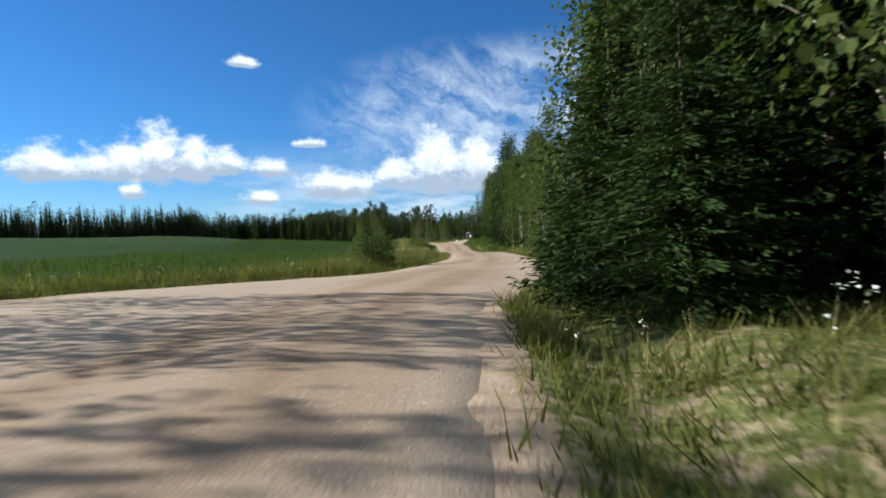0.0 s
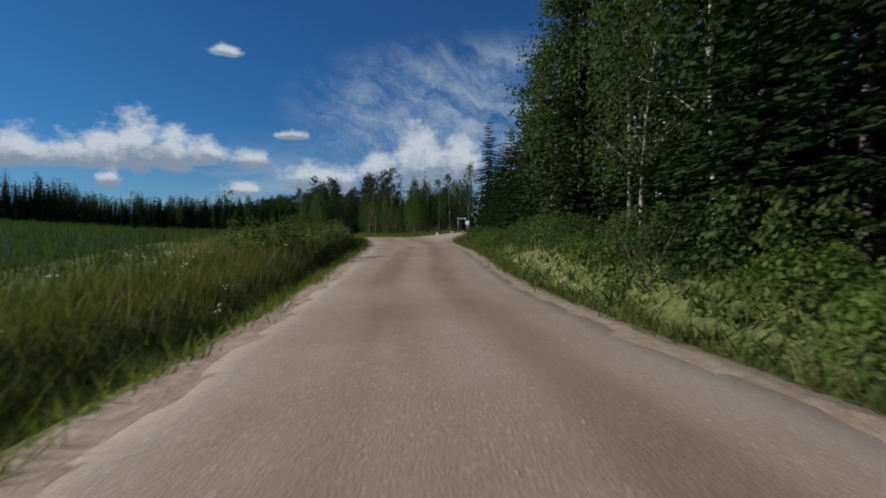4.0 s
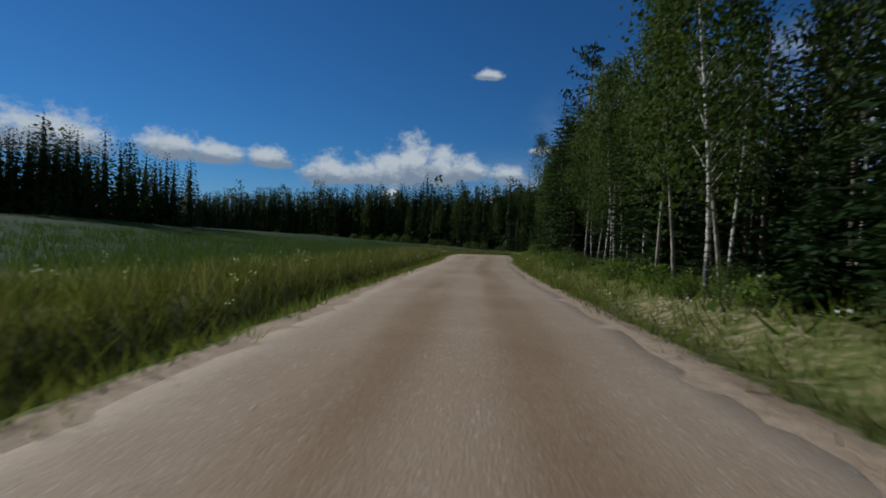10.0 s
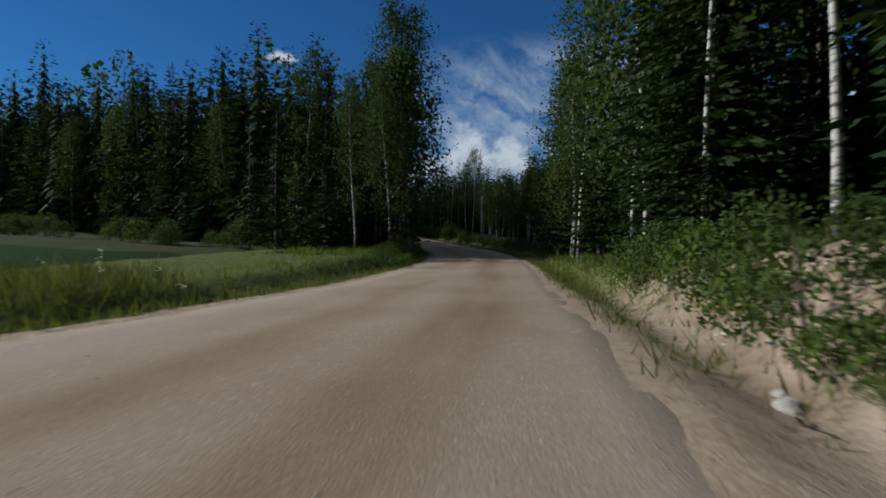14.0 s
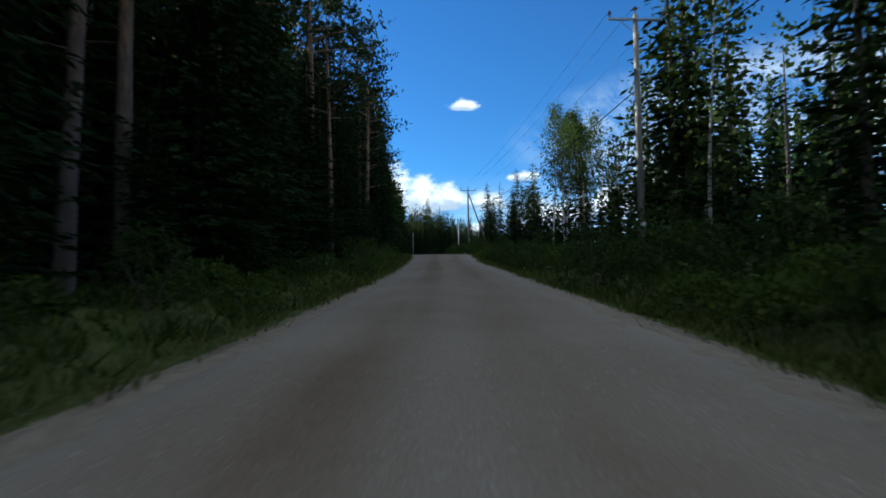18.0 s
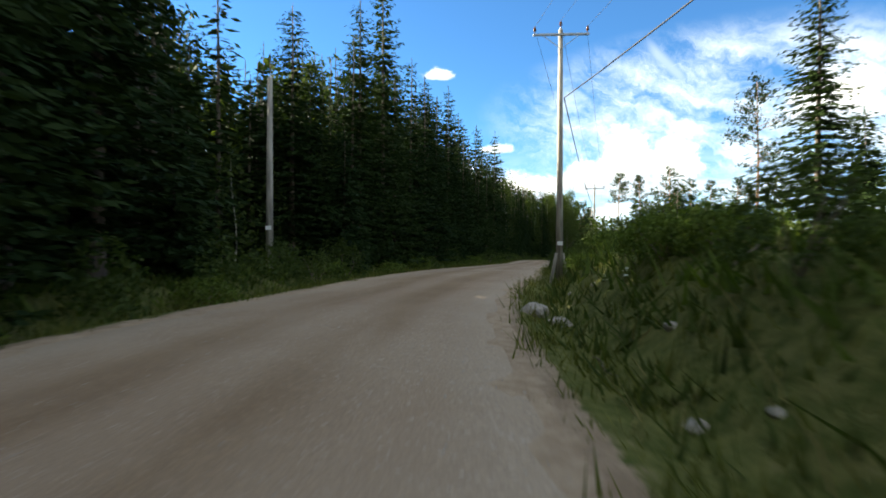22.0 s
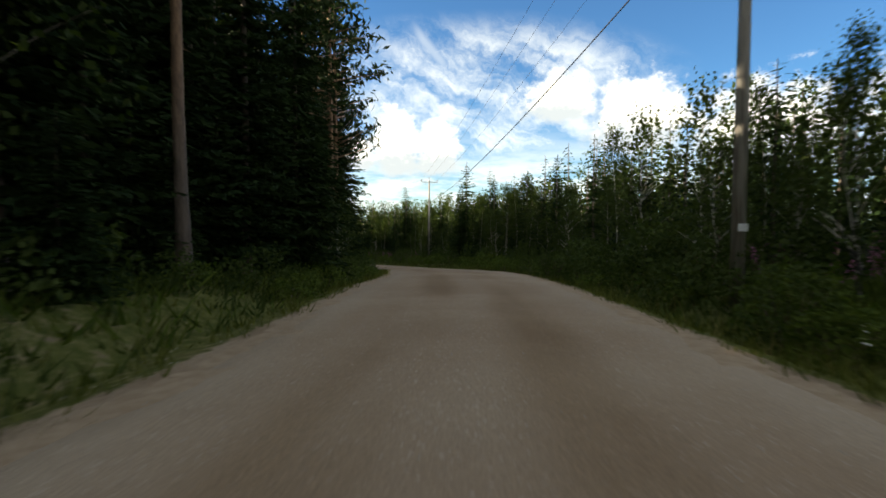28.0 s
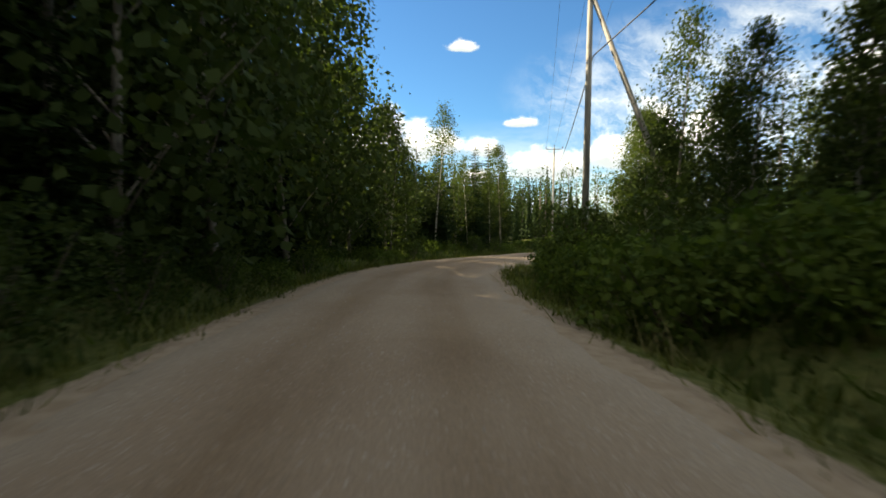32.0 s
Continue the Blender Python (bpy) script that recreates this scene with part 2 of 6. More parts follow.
def gravel(g):
    uv = g.add("ShaderNodeUVMap").outputs[0]
    sep = g.add("ShaderNodeSeparateXYZ")
    g.link(uv, sep.inputs[0])
    d, s = sep.outputs[0], sep.outputs[1]
    pos = place(g)
    wob = g.math("MULTIPLY", g.math("SUBTRACT", g.noise(g.xyz(0.0, g.math("MULTIPLY", s, 0.05)), 1.0, 2), 0.5), 1.6)
    dd = g.math("ADD", d, wob)
    track = g.math("ABSOLUTE", g.math("SUBTRACT", g.math("ABSOLUTE", dd), 0.85))
    worn = g.math("MULTIPLY", g.ramp(track, 0.15, 0.75, 1.0, 0.0), g.ramp(g.noise(g.xyz(g.math("MULTIPLY", d, 0.6), g.math("MULTIPLY", s, 0.07)), 1.0, 5, 0.6), 0.30, 0.62))
    patch = g.ramp(g.noise(pos, 0.22, 5, 0.6), 0.35, 0.68)
    stones = g.add("ShaderNodeTexVoronoi")
    g.link(pos, stones.inputs["Vector"])
    stones.inputs["Scale"].default_value = 38.0
    grain = g.noise(pos, 34.0, 4, 0.7)
    loose = g.mix(patch, (0.365, 0.262, 0.178, 1), (0.425, 0.320, 0.226, 1))
    packed = g.mix(patch, (0.275, 0.185, 0.115, 1), (0.335, 0.235, 0.150, 1))
    c = g.mix(worn, loose, packed)
    # paler loose stone thrown out to the shoulders
    c = g.mix(g.math("MULTIPLY", g.ramp(g.math("ADD", g.math("ABSOLUTE", d), g.math("MULTIPLY", g.noise(pos, 0.6, 4, 0.6), 0.8)), 2.1, 2.9), 0.5), c, (0.48, 0.385, 0.29, 1))
    c = g.mix(g.ramp(grain, 0.3, 0.75, 0.0, 0.5), g.mix(1.0, c, (0.62, 0.62, 0.64, 1), "MULTIPLY"), g.mix(1.0, c, (1.25, 1.24, 1.22, 1), "MULTIPLY"))
    pale = g.math("MULTIPLY", g.ramp(stones.outputs["Color"], 0.80, 0.95), g.math("SUBTRACT", 1.0, g.math("MULTIPLY", worn, 0.7)))
    c = g.mix(g.math("MULTIPLY", pale, 0.45), c, (0.55, 0.48, 0.42, 1))
    h = g.math("ADD", grain, g.math("MULTIPLY", stones.outputs["Distance"], -0.7))
    return shader(g, c, 0.95, h, 0.3, 0.015, 0.0, 0.03)


def meadow(g):
    pos = place(g)
    n1, n2, n3 = g.noise(pos, 0.035, 4), g.noise(pos, 0.5, 5, 0.65), g.noise(pos, 7.0, 4, 0.7)
    c = g.mix(g.ramp(n1, 0.35, 0.65), (0.060, 0.105, 0.030, 1), (0.085, 0.125, 0.040, 1))
    c = g.mix(g.ramp(n2, 0.35, 0.75), c, (0.10, 0.12, 0.045, 1))
    c = g.mix(g.ramp(n3, 0.3, 0.8), g.mix(1.0, c, (0.55, 0.55, 0.5, 1), "MULTIPLY"), c)
    return shader(g, c, 0.95, n3, 0.8, 0.12, 0.0, 0.03)


def crop(g):
    pos = place(g)
    n1, n2, n3 = g.noise(pos, 0.02, 3), g.noise(pos, 0.35, 5, 0.65), g.noise(pos, 9.0, 4, 0.7)
    c = g.mix(g.ramp(n1, 0.35, 0.7), (0.027, 0.052, 0.014, 1), (0.042, 0.068, 0.019, 1))
    c = g.mix(g.ramp(n2, 0.45, 0.8, 0, 0.6), c, (0.042, 0.062, 0.022, 1))
    c = g.mix(g.ramp(n3, 0.3, 0.8), g.mix(1.0, c, (0.6, 0.62, 0.6, 1), "MULTIPLY"), c)
    return shader(g, c, 0.95, n3, 0.7, 0.15, 0.0, 0.03)


def forest_floor(g):
    pos = place(g)
    n1, n2 = g.noise(pos, 0.3, 5, 0.6), g.noise(pos, 5.0, 5, 0.7)
    c = g.mix(g.ramp(n1, 0.35, 0.65), (0.045, 0.050, 0.022, 1), (0.075, 0.062, 0.038, 1))
    c = g.mix(g.ramp(n2, 0.4, 0.7), c, (0.05, 0.075, 0.025, 1))
    return shader(g, c, 0.96, n2, 0.8, 0.1, 0.0, 0.03)


def verge_soil(g):
    """Grass, bare sand and loose gravel by the road; the attribute tells how bare it is."""
    pos = place(g)
    bare = g.add("ShaderNodeAttribute")
    bare.attribute_name = "bare"
    n1, n2, n3 = g.noise(pos, 0.8, 5, 0.6), g.noise(pos, 4.0, 5, 0.7), g.noise(pos, 22.0, 4, 0.7)
    grass = g.mix(g.ramp(n2, 0.3, 0.7), (0.060, 0.075, 0.020, 1), (0.145, 0.140, 0.048, 1))
    grass = g.mix(g.ramp(n1, 0.55, 0.8, 0, 0.7), grass, (0.17, 0.14, 0.07, 1))
    sand = g.mix(g.ramp(n1, 0.3, 0.7), (0.235, 0.168, 0.112, 1), (0.375, 0.285, 0.20, 1))
    sand = g.mix(g.ramp(n3, 0.42, 0.72, 0, 0.75), sand, (0.17, 0.12, 0.085, 1))
    sand = g.mix(g.ramp(n2, 0.56, 0.70, 0, 0.55), sand, (0.095, 0.072, 0.05, 1))
    f = g.ramp(g.math("ADD", bare.outputs["Fac"], g.math("MULTIPLY", g.math("SUBTRACT", n2, 0.5), 1.1)), 0.40, 0.62)
    loose = g.mix(g.ramp(n2, 0.35, 0.7), (0.30, 0.215, 0.146, 1), (0.40, 0.300, 0.212, 1))
    shoulder = g.ramp(g.math("ADD", bare.outputs["Fac"], g.math("MULTIPLY", g.math("SUBTRACT", n2, 0.5), 0.8)), 0.95, 1.25)
    h = g.math("ADD", n3, n2)
    return shader(g, g.mix(shoulder, g.mix(f, grass, sand), loose), 0.96, h, 0.6, 0.05, 0.0, 0.03)


def plain(c, rough=0.6, metal=0.0, scale=8.0, amount=0.25, spec=0.3):
    def build(g):
        n = g.noise(g.add("ShaderNodeTexCoord").outputs["Object"], scale, 5, 0.65)
        col = g.mix(g.ramp(n, 0.3, 0.75, 0, 1), (*[v * (1 - amount) for v in c], 1), (*c, 1))
        return shader(g, col, rough, n, 0.15, 0.01, metal, spec)
    return build


M = {
    "gravel": material("gravel", gravel), "meadow": material("meadow", meadow), "crop": material("crop", crop),
    "floor": material("forest_floor", forest_floor), "verge": material("verge_soil", verge_soil),
    "spruce": material("spruce_needles", leafy((0.009, 0.020, 0.007), (0.029, 0.046, 0.013), 0.14)),
    "pine": material("pine_needles", leafy((0.014, 0.026, 0.011), (0.036, 0.052, 0.021), 0.16)),
    "birch": material("birch_leaves", leafy((0.030, 0.047, 0.013), (0.070, 0.090, 0.026), 0.32)),
    "aspen": material("aspen_leaves", leafy((0.030, 0.048, 0.014), (0.074, 0.094, 0.028), 0.36)),
    "willow": material("willow_leaves", leafy((0.029, 0.047, 0.014), (0.083, 0.108, 0.032), 0.4, 0.35)),
    "herb": material("herb_leaves", leafy((0.044, 0.074, 0.015), (0.125, 0.158, 0.036), 0.4, 0.1)),
    "grass": material("grass_blades", leafy((0.058, 0.076, 0.016), (0.160, 0.155, 0.048), 0.4, 0.0)),
    "rank": material("rank_grass_blades", leafy((0.046, 0.055, 0.013), (0.128, 0.122, 0.038), 0.36, 0.0)),
    "dry": material("dry_grass", leafy((0.14, 0.12, 0.05), (0.30, 0.25, 0.12), 0.3, 0.0)),
    "cropleaf": material("crop_blades", leafy((0.034, 0.060, 0.016), (0.072, 0.098, 0.028), 0.3, 0.0)),
    "pink": material("fireweed_flowers", leafy((0.22, 0.07, 0.16), (0.38, 0.15, 0.29), 0.3, 0.0)),
    "whiteflower": material("white_flowers", leafy((0.62, 0.62, 0.55), (0.82, 0.82, 0.78), 0.3, 0.0)),
    "birchbark": material("birch_bark", birch_bark), "pinebark": material("pine_bark", pine_bark),
    "sprucebark": material("spruce_bark", bark((0.075, 0.055, 0.045), (0.16, 0.125, 0.10), 6.0)),
    "aspenbark": material("aspen_bark", bark((0.10, 0.085, 0.065), (0.28, 0.24, 0.185), 3.0, 0.5)),
    "twig": material("twig_bark", bark((0.08, 0.06, 0.045), (0.17, 0.13, 0.10), 8.0)),
    "deadwood": material("dead_wood", bark((0.28, 0.25, 0.22), (0.46, 0.42, 0.37), 9.0, 0.15)),
    "polewood": material("weathered_pole_wood", bark((0.20, 0.175, 0.15), (0.34, 0.31, 0.27), 9.0, 0.08)),
    "steel": material("galvanised_steel", plain((0.42, 0.43, 0.44), 0.5, 0.6)),
    "ceramic": material("brown_porcelain", plain((0.16, 0.07, 0.04), 0.25)),
    "wire": material("black_cable", plain((0.02, 0.02, 0.022), 0.55)),
    "whitepaint": material("white_board_paint", plain((0.80, 0.80, 0.78), 0.5, 0, 14, 0.08)),
    "bluepaint": material("blue_board_paint", plain((0.03, 0.05, 0.32), 0.5)),
    "yellowpaint": material("yellow_paint", plain((0.72, 0.45, 0.03), 0.5)),
    "blackpaint": material("black_paint", plain((0.02, 0.02, 0.02), 0.5)),
    "stone": material("field_stone", plain((0.42, 0.37, 0.32), 0.9, 0, 5, 0.5)),
    "silver": material("silver_car_paint", plain((0.50, 0.51, 0.53), 0.28, 0.7, 30, 0.03)),
    "glass": material("dark_car_glass", plain((0.02, 0.024, 0.028), 0.06, 0, 4, 0.1, 0.6)),
    "rubber": material("tyre_rubber", plain((0.025, 0.025, 0.025), 0.85)),
}

import collections

# ---- the road's line ----
# points on the middle of the road, about 24 m apart: x, y, z
STATIONS = [
    (-7.3, -57.6, -2.36), (-5.4, -33.4, -2.68), (-3.6, -9.1, -3.00), (-1.4, 15.2, -3.27),
    (2.2, 39.3, -3.36), (3.3, 63.6, -3.43), (3.3, 87.9, -3.83), (3.2, 112.2, -3.15),
    (1.4, 136.6, -2.57), (-4.7, 160.3, -2.57), (-13.3, 183.1, -2.50), (-21.7, 205.9, -2.53),
    (-29.9, 228.9, -2.56), (-37.5, 252.0, -2.39), (-44.5, 275.4, -2.19), (-49.3, 299.5, -2.52),
    (-48.0, 323.7, -2.81), (-46.7, 348.1, -2.88), (-48.7, 372.5, -2.62), (-55.4, 395.9, -1.52),
    (-63.6, 418.9, -0.39), (-72.4, 441.6, 1.01), (-82.0, 463.9, 2.64), (-92.8, 485.7, 3.46),
    (-102.7, 508.1, 3.49), (-109.3, 531.8, 3.52), (-112.5, 556.0, 3.19), (-114.5, 580.3, 2.79),
    (-116.4, 604.7, 2.56), (-116.4, 629.1, 1.88), (-114.2, 653.4, 0.89), (-110.5, 677.5, -0.27),
    (-107.9, 701.8, -1.64), (-110.2, 726.3, -3.39), (-116.9, 749.9, -4.84), (-126.3, 772.4, -5.83),
    (-134.8, 795.4, -6.56), (-132.7, 819.8, -7.09), (-127.1, 843.4, -7.18), (-121.4, 867.1, -6.83),
]

S0, STEP = -58.0, 24.34
rng = np.random.default_rng(7)


def spline(pts, u):
    """Catmull-Rom through pts, at u (in points)."""
    pts = np.asarray(pts, float)
    n = len(pts)
    i = np.clip(np.floor(u).astype(int), 0, n - 2)
    f = (u - i)[:, None]
    p0, p1, p2, p3 = (pts[np.clip(i + k, 0, n - 1)] for k in (-1, 0, 1, 2))
    return 0.5 * (2 * p1 + (p2 - p0) * f + (2 * p0 - 5 * p1 + 4 * p2 - p3) * f ** 2 + (3 * p1 - p0 - 3 * p2 + p3) * f ** 3)


SS = np.arange(-57.0, 889.0, 0.75)
LINE = spline(STATIONS, (SS - S0) / STEP)
TAN = np.gradient(LINE[:, :2], axis=0)
TAN /= np.linalg.norm(TAN, axis=1)[:, None]
NRM = np.stack([TAN[:, 1], -TAN[:, 0]], 1)          # to the right


def piece(s, table):
    t = np.asarray(table, float)
    return np.interp(s, t[:, 0], t[:, 1])


HALF_R = [(-60, 2.9), (12, 2.8), (16, 3.4), (20, 4.8), (30, 5.1), (38, 4.7), (50, 4.6), (65, 4.6), (80, 3.4), (96, 2.7), (111, 2.95), (135, 3.2),
          (150, 3.3), (158, 3.65), (177, 3.4), (195, 3.4), (204, 3.05), (231, 2.8), (243, 2.45), (255, 2.2), (268, 2.55), (285, 2.3), (298, 2.8),
          (309, 3.15), (340, 3.3), (360, 3.7), (372, 4.2), (380, 4.5), (392, 3.05), (405, 2.95), (417, 3.7), (426, 3.65), (444, 3.1), (459, 2.6),
          (468, 2.9), (478, 3.85), (486, 3.6), (495, 3.3), (504, 2.75), (516, 2.35), (543, 1.95), (550, 2.4), (558, 3.35), (573, 3.1), (592, 3.25), (606, 2.95),
          (690, 3.6), (726, 4.2), (744, 2.65), (774, 2.05), (785, 2.25), (900, 2.2)]
HALF_L = [(-60, 3.2), (-6, 4.0), (3, 11.0), (14, 12.5), (17, 11.0), (20, 8.0), (23, 5.0), (26, 2.9), (33, 2.4), (42, 1.6), (51, 1.45), (62, 1.7),
          (80, 2.4), (105, 3.05), (117, 2.9), (131, 3.8), (142, 3.9), (150, 3.25), (159, 3.0), (180, 2.75), (200, 2.5), (222, 2.75), (231, 3.0), (258, 3.1),
          (275, 3.9), (285, 4.05), (294, 5.5), (304, 7.8), (310, 7.6), (320, 5.5), (335, 3.6), (372, 3.2), (381, 3.4), (400, 3.0), (455, 2.35),
          (465, 2.4), (480, 2.75), (504, 2.8), (511, 3.4), (538, 4.4), (549, 3.6), (570, 3.65), (578, 2.9), (596, 2.35), (610, 2.75), (640, 3.0), (696, 2.55),
          (710, 3.6), (729, 3.2), (750, 3.25), (780, 3.45), (792, 2.95), (900, 2.6)]
WIDE_R = [(-60, 0), (121, 0), (127, 0.7), (132, 2.0), (136.5, 3.6), (139, 10.5), (144, 10.5), (146.5, 3.0), (149, 0.7), (155, 0), (900, 0)]
BANK_R = [(-60, 0.2), (70, 0.2), (85, 0.6), (97, 1.1), (108, 0.7), (118, 0.0), (160, 0.0), (175, 0.3), (196, 0.8), (215, 0.5),
          (245, 0.3), (275, 0.5), (292, 1.2), (302, 1.8), (320, 1.7), (338, 0.6), (360, 0.2), (395, 0.4), (408, 0.9), (430, 0.5),
          (480, 0.2), (505, 0.9), (545, 1.3), (575, 0.9), (612, 1.1), (640, 1.0), (680, 0.5), (710, 0.2), (800, 0.5), (900, 0.4)]
BANK_L = [(-60, 0.0), (98, 0.0), (112, 0.55), (135, 0.55), (150, 0.1), (320, 0.0), (345, 0.6), (372, 0.8), (400, 0.7), (440, 0.3),
          (500, 0.4), (514, 0.8), (530, 0.3), (660, 0.4), (680, 0.7), (720, 0.2), (900, 0.3)]
DITCH_L = [(-60, 0.3), (42, 0.4), (45, 0.0), (52, 0.0), (55, 0.4), (100, 0.6), (150, 0.6), (300, 0.5), (330, 0.2), (900, 0.25)]
DITCH_R = [(-60, 0.15), (80, 0.3), (100, 0.5), (116, 0.05), (165, 0.05), (190, 0.2), (280, 0.25), (330, 0.25), (900, 0.3)]
BARE_R = [(-60, 0.2), (4, 0.45), (14, 0.3), (60, 0.1), (92, 0.3), (104, 0.4), (112, 0.15), (185, 0.1), (196, 0.3), (208, 0.25), (220, 0.34),
          (230, 0.5), (236, 0.1), (282, 0.3), (292, 0.8), (320, 0.85), (335, 0.4), (345, 0.1), (404, 0.5), (412, 0.5), (420, 0.05), (515, 0.3), (540, 0.3),
          (560, 0.2), (600, 0.3), (620, 0.35), (640, 0.3), (670, 0.3), (690, 0.1), (900, 0.2)]
BARE_L = [(-60, 0.0), (42, 0.0), (46, 0.4), (52, 0.3), (55, 0.0), (345, 0.1), (360, 0.45), (380, 0.3), (400, 0.4), (410, 0.1), (500, 0.2), (516, 0.7), (530, 0.3), (545, 0.0), (670, 0.1),
          (682, 0.5), (696, 0.4), (710, 0.05), (900, 0.05)]


def smooth(v, lo, hi):
    f = np.clip((v - lo) / (hi - lo), 0, 1)
    return f * f * (3 - 2 * f)


def wave(x, y, size, seed=0.0):
    """Cheap smooth unevenness, about -1 to 1."""
    k = 2 * math.pi / size
    return (np.sin(k * (x * 0.9 + y * 0.45) + seed) + np.sin(k * (x * -0.5 + y * 1.13) * 1.7 + seed * 2.1)
            + 0.6 * np.sin(k * (x * 1.9 - y * 1.3) * 1.9 + seed * 0.7)) / 2.6


def half_at(s, d):
    """Half width of the gravel on the side of d."""
    return np.where(np.asarray(d) > 0, piece(s, HALF_R) + piece(s, WIDE_R), piece(s, HALF_L))


def track_place(s, d):
    """Distance from the middle of the wheel tracks, the shoulders at about 2.7."""
    r, l = np.clip(piece(s, HALF_R), 2, 4), np.clip(piece(s, HALF_L), 2, 4)
    return (d - np.clip((r - l) / 2, -1.0, 1.0)) / (r + l) * 5.4


def cross(s, d):
    """Height over the road's middle at the distance d to the right of it."""
    side = d > 0
    half = half_at(s, d)
    out = np.abs(d) - half
    bank = np.where(side, piece(s, BANK_R), piece(s, BANK_L))
    ditch = np.where(side, piece(s, DITCH_R), piece(s, DITCH_L))
    z = -0.05 * smooth(np.abs(d), 0, 2.8)
    z = z - ditch * smooth(out, 0.25, 1.5) * (1 - smooth(out, 1.5, 3.0))
    z = z + bank * smooth(out, 0.9, 2.7 + 0.4 * bank)
    z = z + 0.62 * smooth(d, 3.0, 10.0) * smooth(s, 124, 134) * (1 - smooth(s, 158, 176))
    return z


def at(s, d):
    """World x, y at s along and d to the right of the road's line."""
    s, d = np.atleast_1d(np.asarray(s, float)), np.atleast_1d(np.asarray(d, float))
    p = [np.interp(s, SS, LINE[:, i]) for i in range(3)]
    n = [np.interp(s, SS, NRM[:, i]) for i in range(2)]
    return p[0] + n[0] * d, p[1] + n[1] * d, p[2]


def locate(x, y):
    """s, d and the road's height for places in the world."""
    x, y = np.atleast_1d(np.asarray(x, float)), np.atleast_1d(np.asarray(y, float))
    s, d, z = np.empty(len(x)), np.empty(len(x)), np.empty(len(x))
    for i in range(0, len(x), 4000):
        j = slice(i, i + 4000)
        dx, dy = x[j, None] - LINE[None, :, 0], y[j, None] - LINE[None, :, 1]
        k = np.argmin(dx * dx + dy * dy, axis=1)
        r = np.arange(len(k))
        s[j], z[j] = SS[k], LINE[k, 2]
        d[j] = dx[r, k] * NRM[k, 0] + dy[r, k] * NRM[k, 1]
        far = np.hypot(dx[r, k], dy[r, k])
        d[j] = np.where(far > np.abs(d[j]) + 0.8, np.sign(d[j] + 1e-6) * far, d[j])
    return s, d, z


def sheet_height(x, y):
    s, d, z = locate(x, y)
    a = np.abs(d)
    f = smooth(a, 30, 260)
    h = (z + cross(s, d)) * (1 - f) + f * (-1.8 + 3.0 * smooth(y, 250, 520))
    # the field climbs gently away from the road
    field = (d < 0) * (1 - smooth(s, 330, 420))
    low, steep = 0.022 * np.maximum(0, a - 16), 3.4 * smooth(a, 15, 75) + 0.016 * np.maximum(0, a - 75)
    climb = np.minimum(low + (steep - low) * smooth(s, 90, 160), 9.0)
    h = np.where(field > 0, h * (1 - field) + field * (z + cross(s, d) + climb), h)
    h = h + wave(x, y, 90, 1.0) * 0.5 * smooth(a, 12, 60) + wave(x, y, 17, 2.0) * 0.12 * smooth(a, 5, 14)
    return h, a, s, d


def ground_z(x, y):
    return sheet_height(x, y)[0]


# ---- mesh helpers ----
def mesh_of(name, verts, faces, mats, index=None, smooth_on=False, uv=None):
    """A mesh from arrays; faces is one array of quads or of triangles."""
    verts, faces = np.asarray(verts, np.float32), np.asarray(faces, np.int32)
    me = bpy.data.meshes.new(name)
    n, k = faces.shape
    me.vertices.add(len(verts))
    me.vertices.foreach_set("co", verts.ravel())
    me.loops.add(n * k)
    me.loops.foreach_set("vertex_index", faces.ravel())
    me.polygons.add(n)
    me.polygons.foreach_set("loop_start", np.arange(0, n * k, k, dtype=np.int32))
    me.polygons.foreach_set("loop_total", np.full(n, k, np.int32))
    for m in mats:
        me.materials.append(m)
    if index is not None:
        me.polygons.foreach_set("material_index", np.asarray(index, np.int32))
    if smooth_on:
        me.polygons.foreach_set("use_smooth", np.ones(n, bool))
    if uv is not None:
        layer = me.uv_layers.new(name="UVMap")
        layer.data.foreach_set("uv", np.asarray(uv, np.float32)[faces.ravel()].ravel())
    me.update(calc_edges=True)
    me.validate()
    return me


def grid_faces(nu, nv):
    a = np.arange(nu * nv).reshape(nu, nv)
    return np.stack([a[:-1, :-1], a[1:, :-1], a[1:, 1:], a[:-1, 1:]], -1).reshape(-1, 4)


def part(name, data, parent, label=""):
    ob = new(name, data)
    ob.parent = parent
    return tagged(ob, label)


def part_bm(name, bm, mat, parent, label="", smooth_on=False):
    me = bpy.data.meshes.new(name)
    for f in bm.faces:
        f.smooth = smooth_on
    bm.to_mesh(me)
    bm.free()
    me.materials.append(M[mat])
    return part(name, me, parent, label)


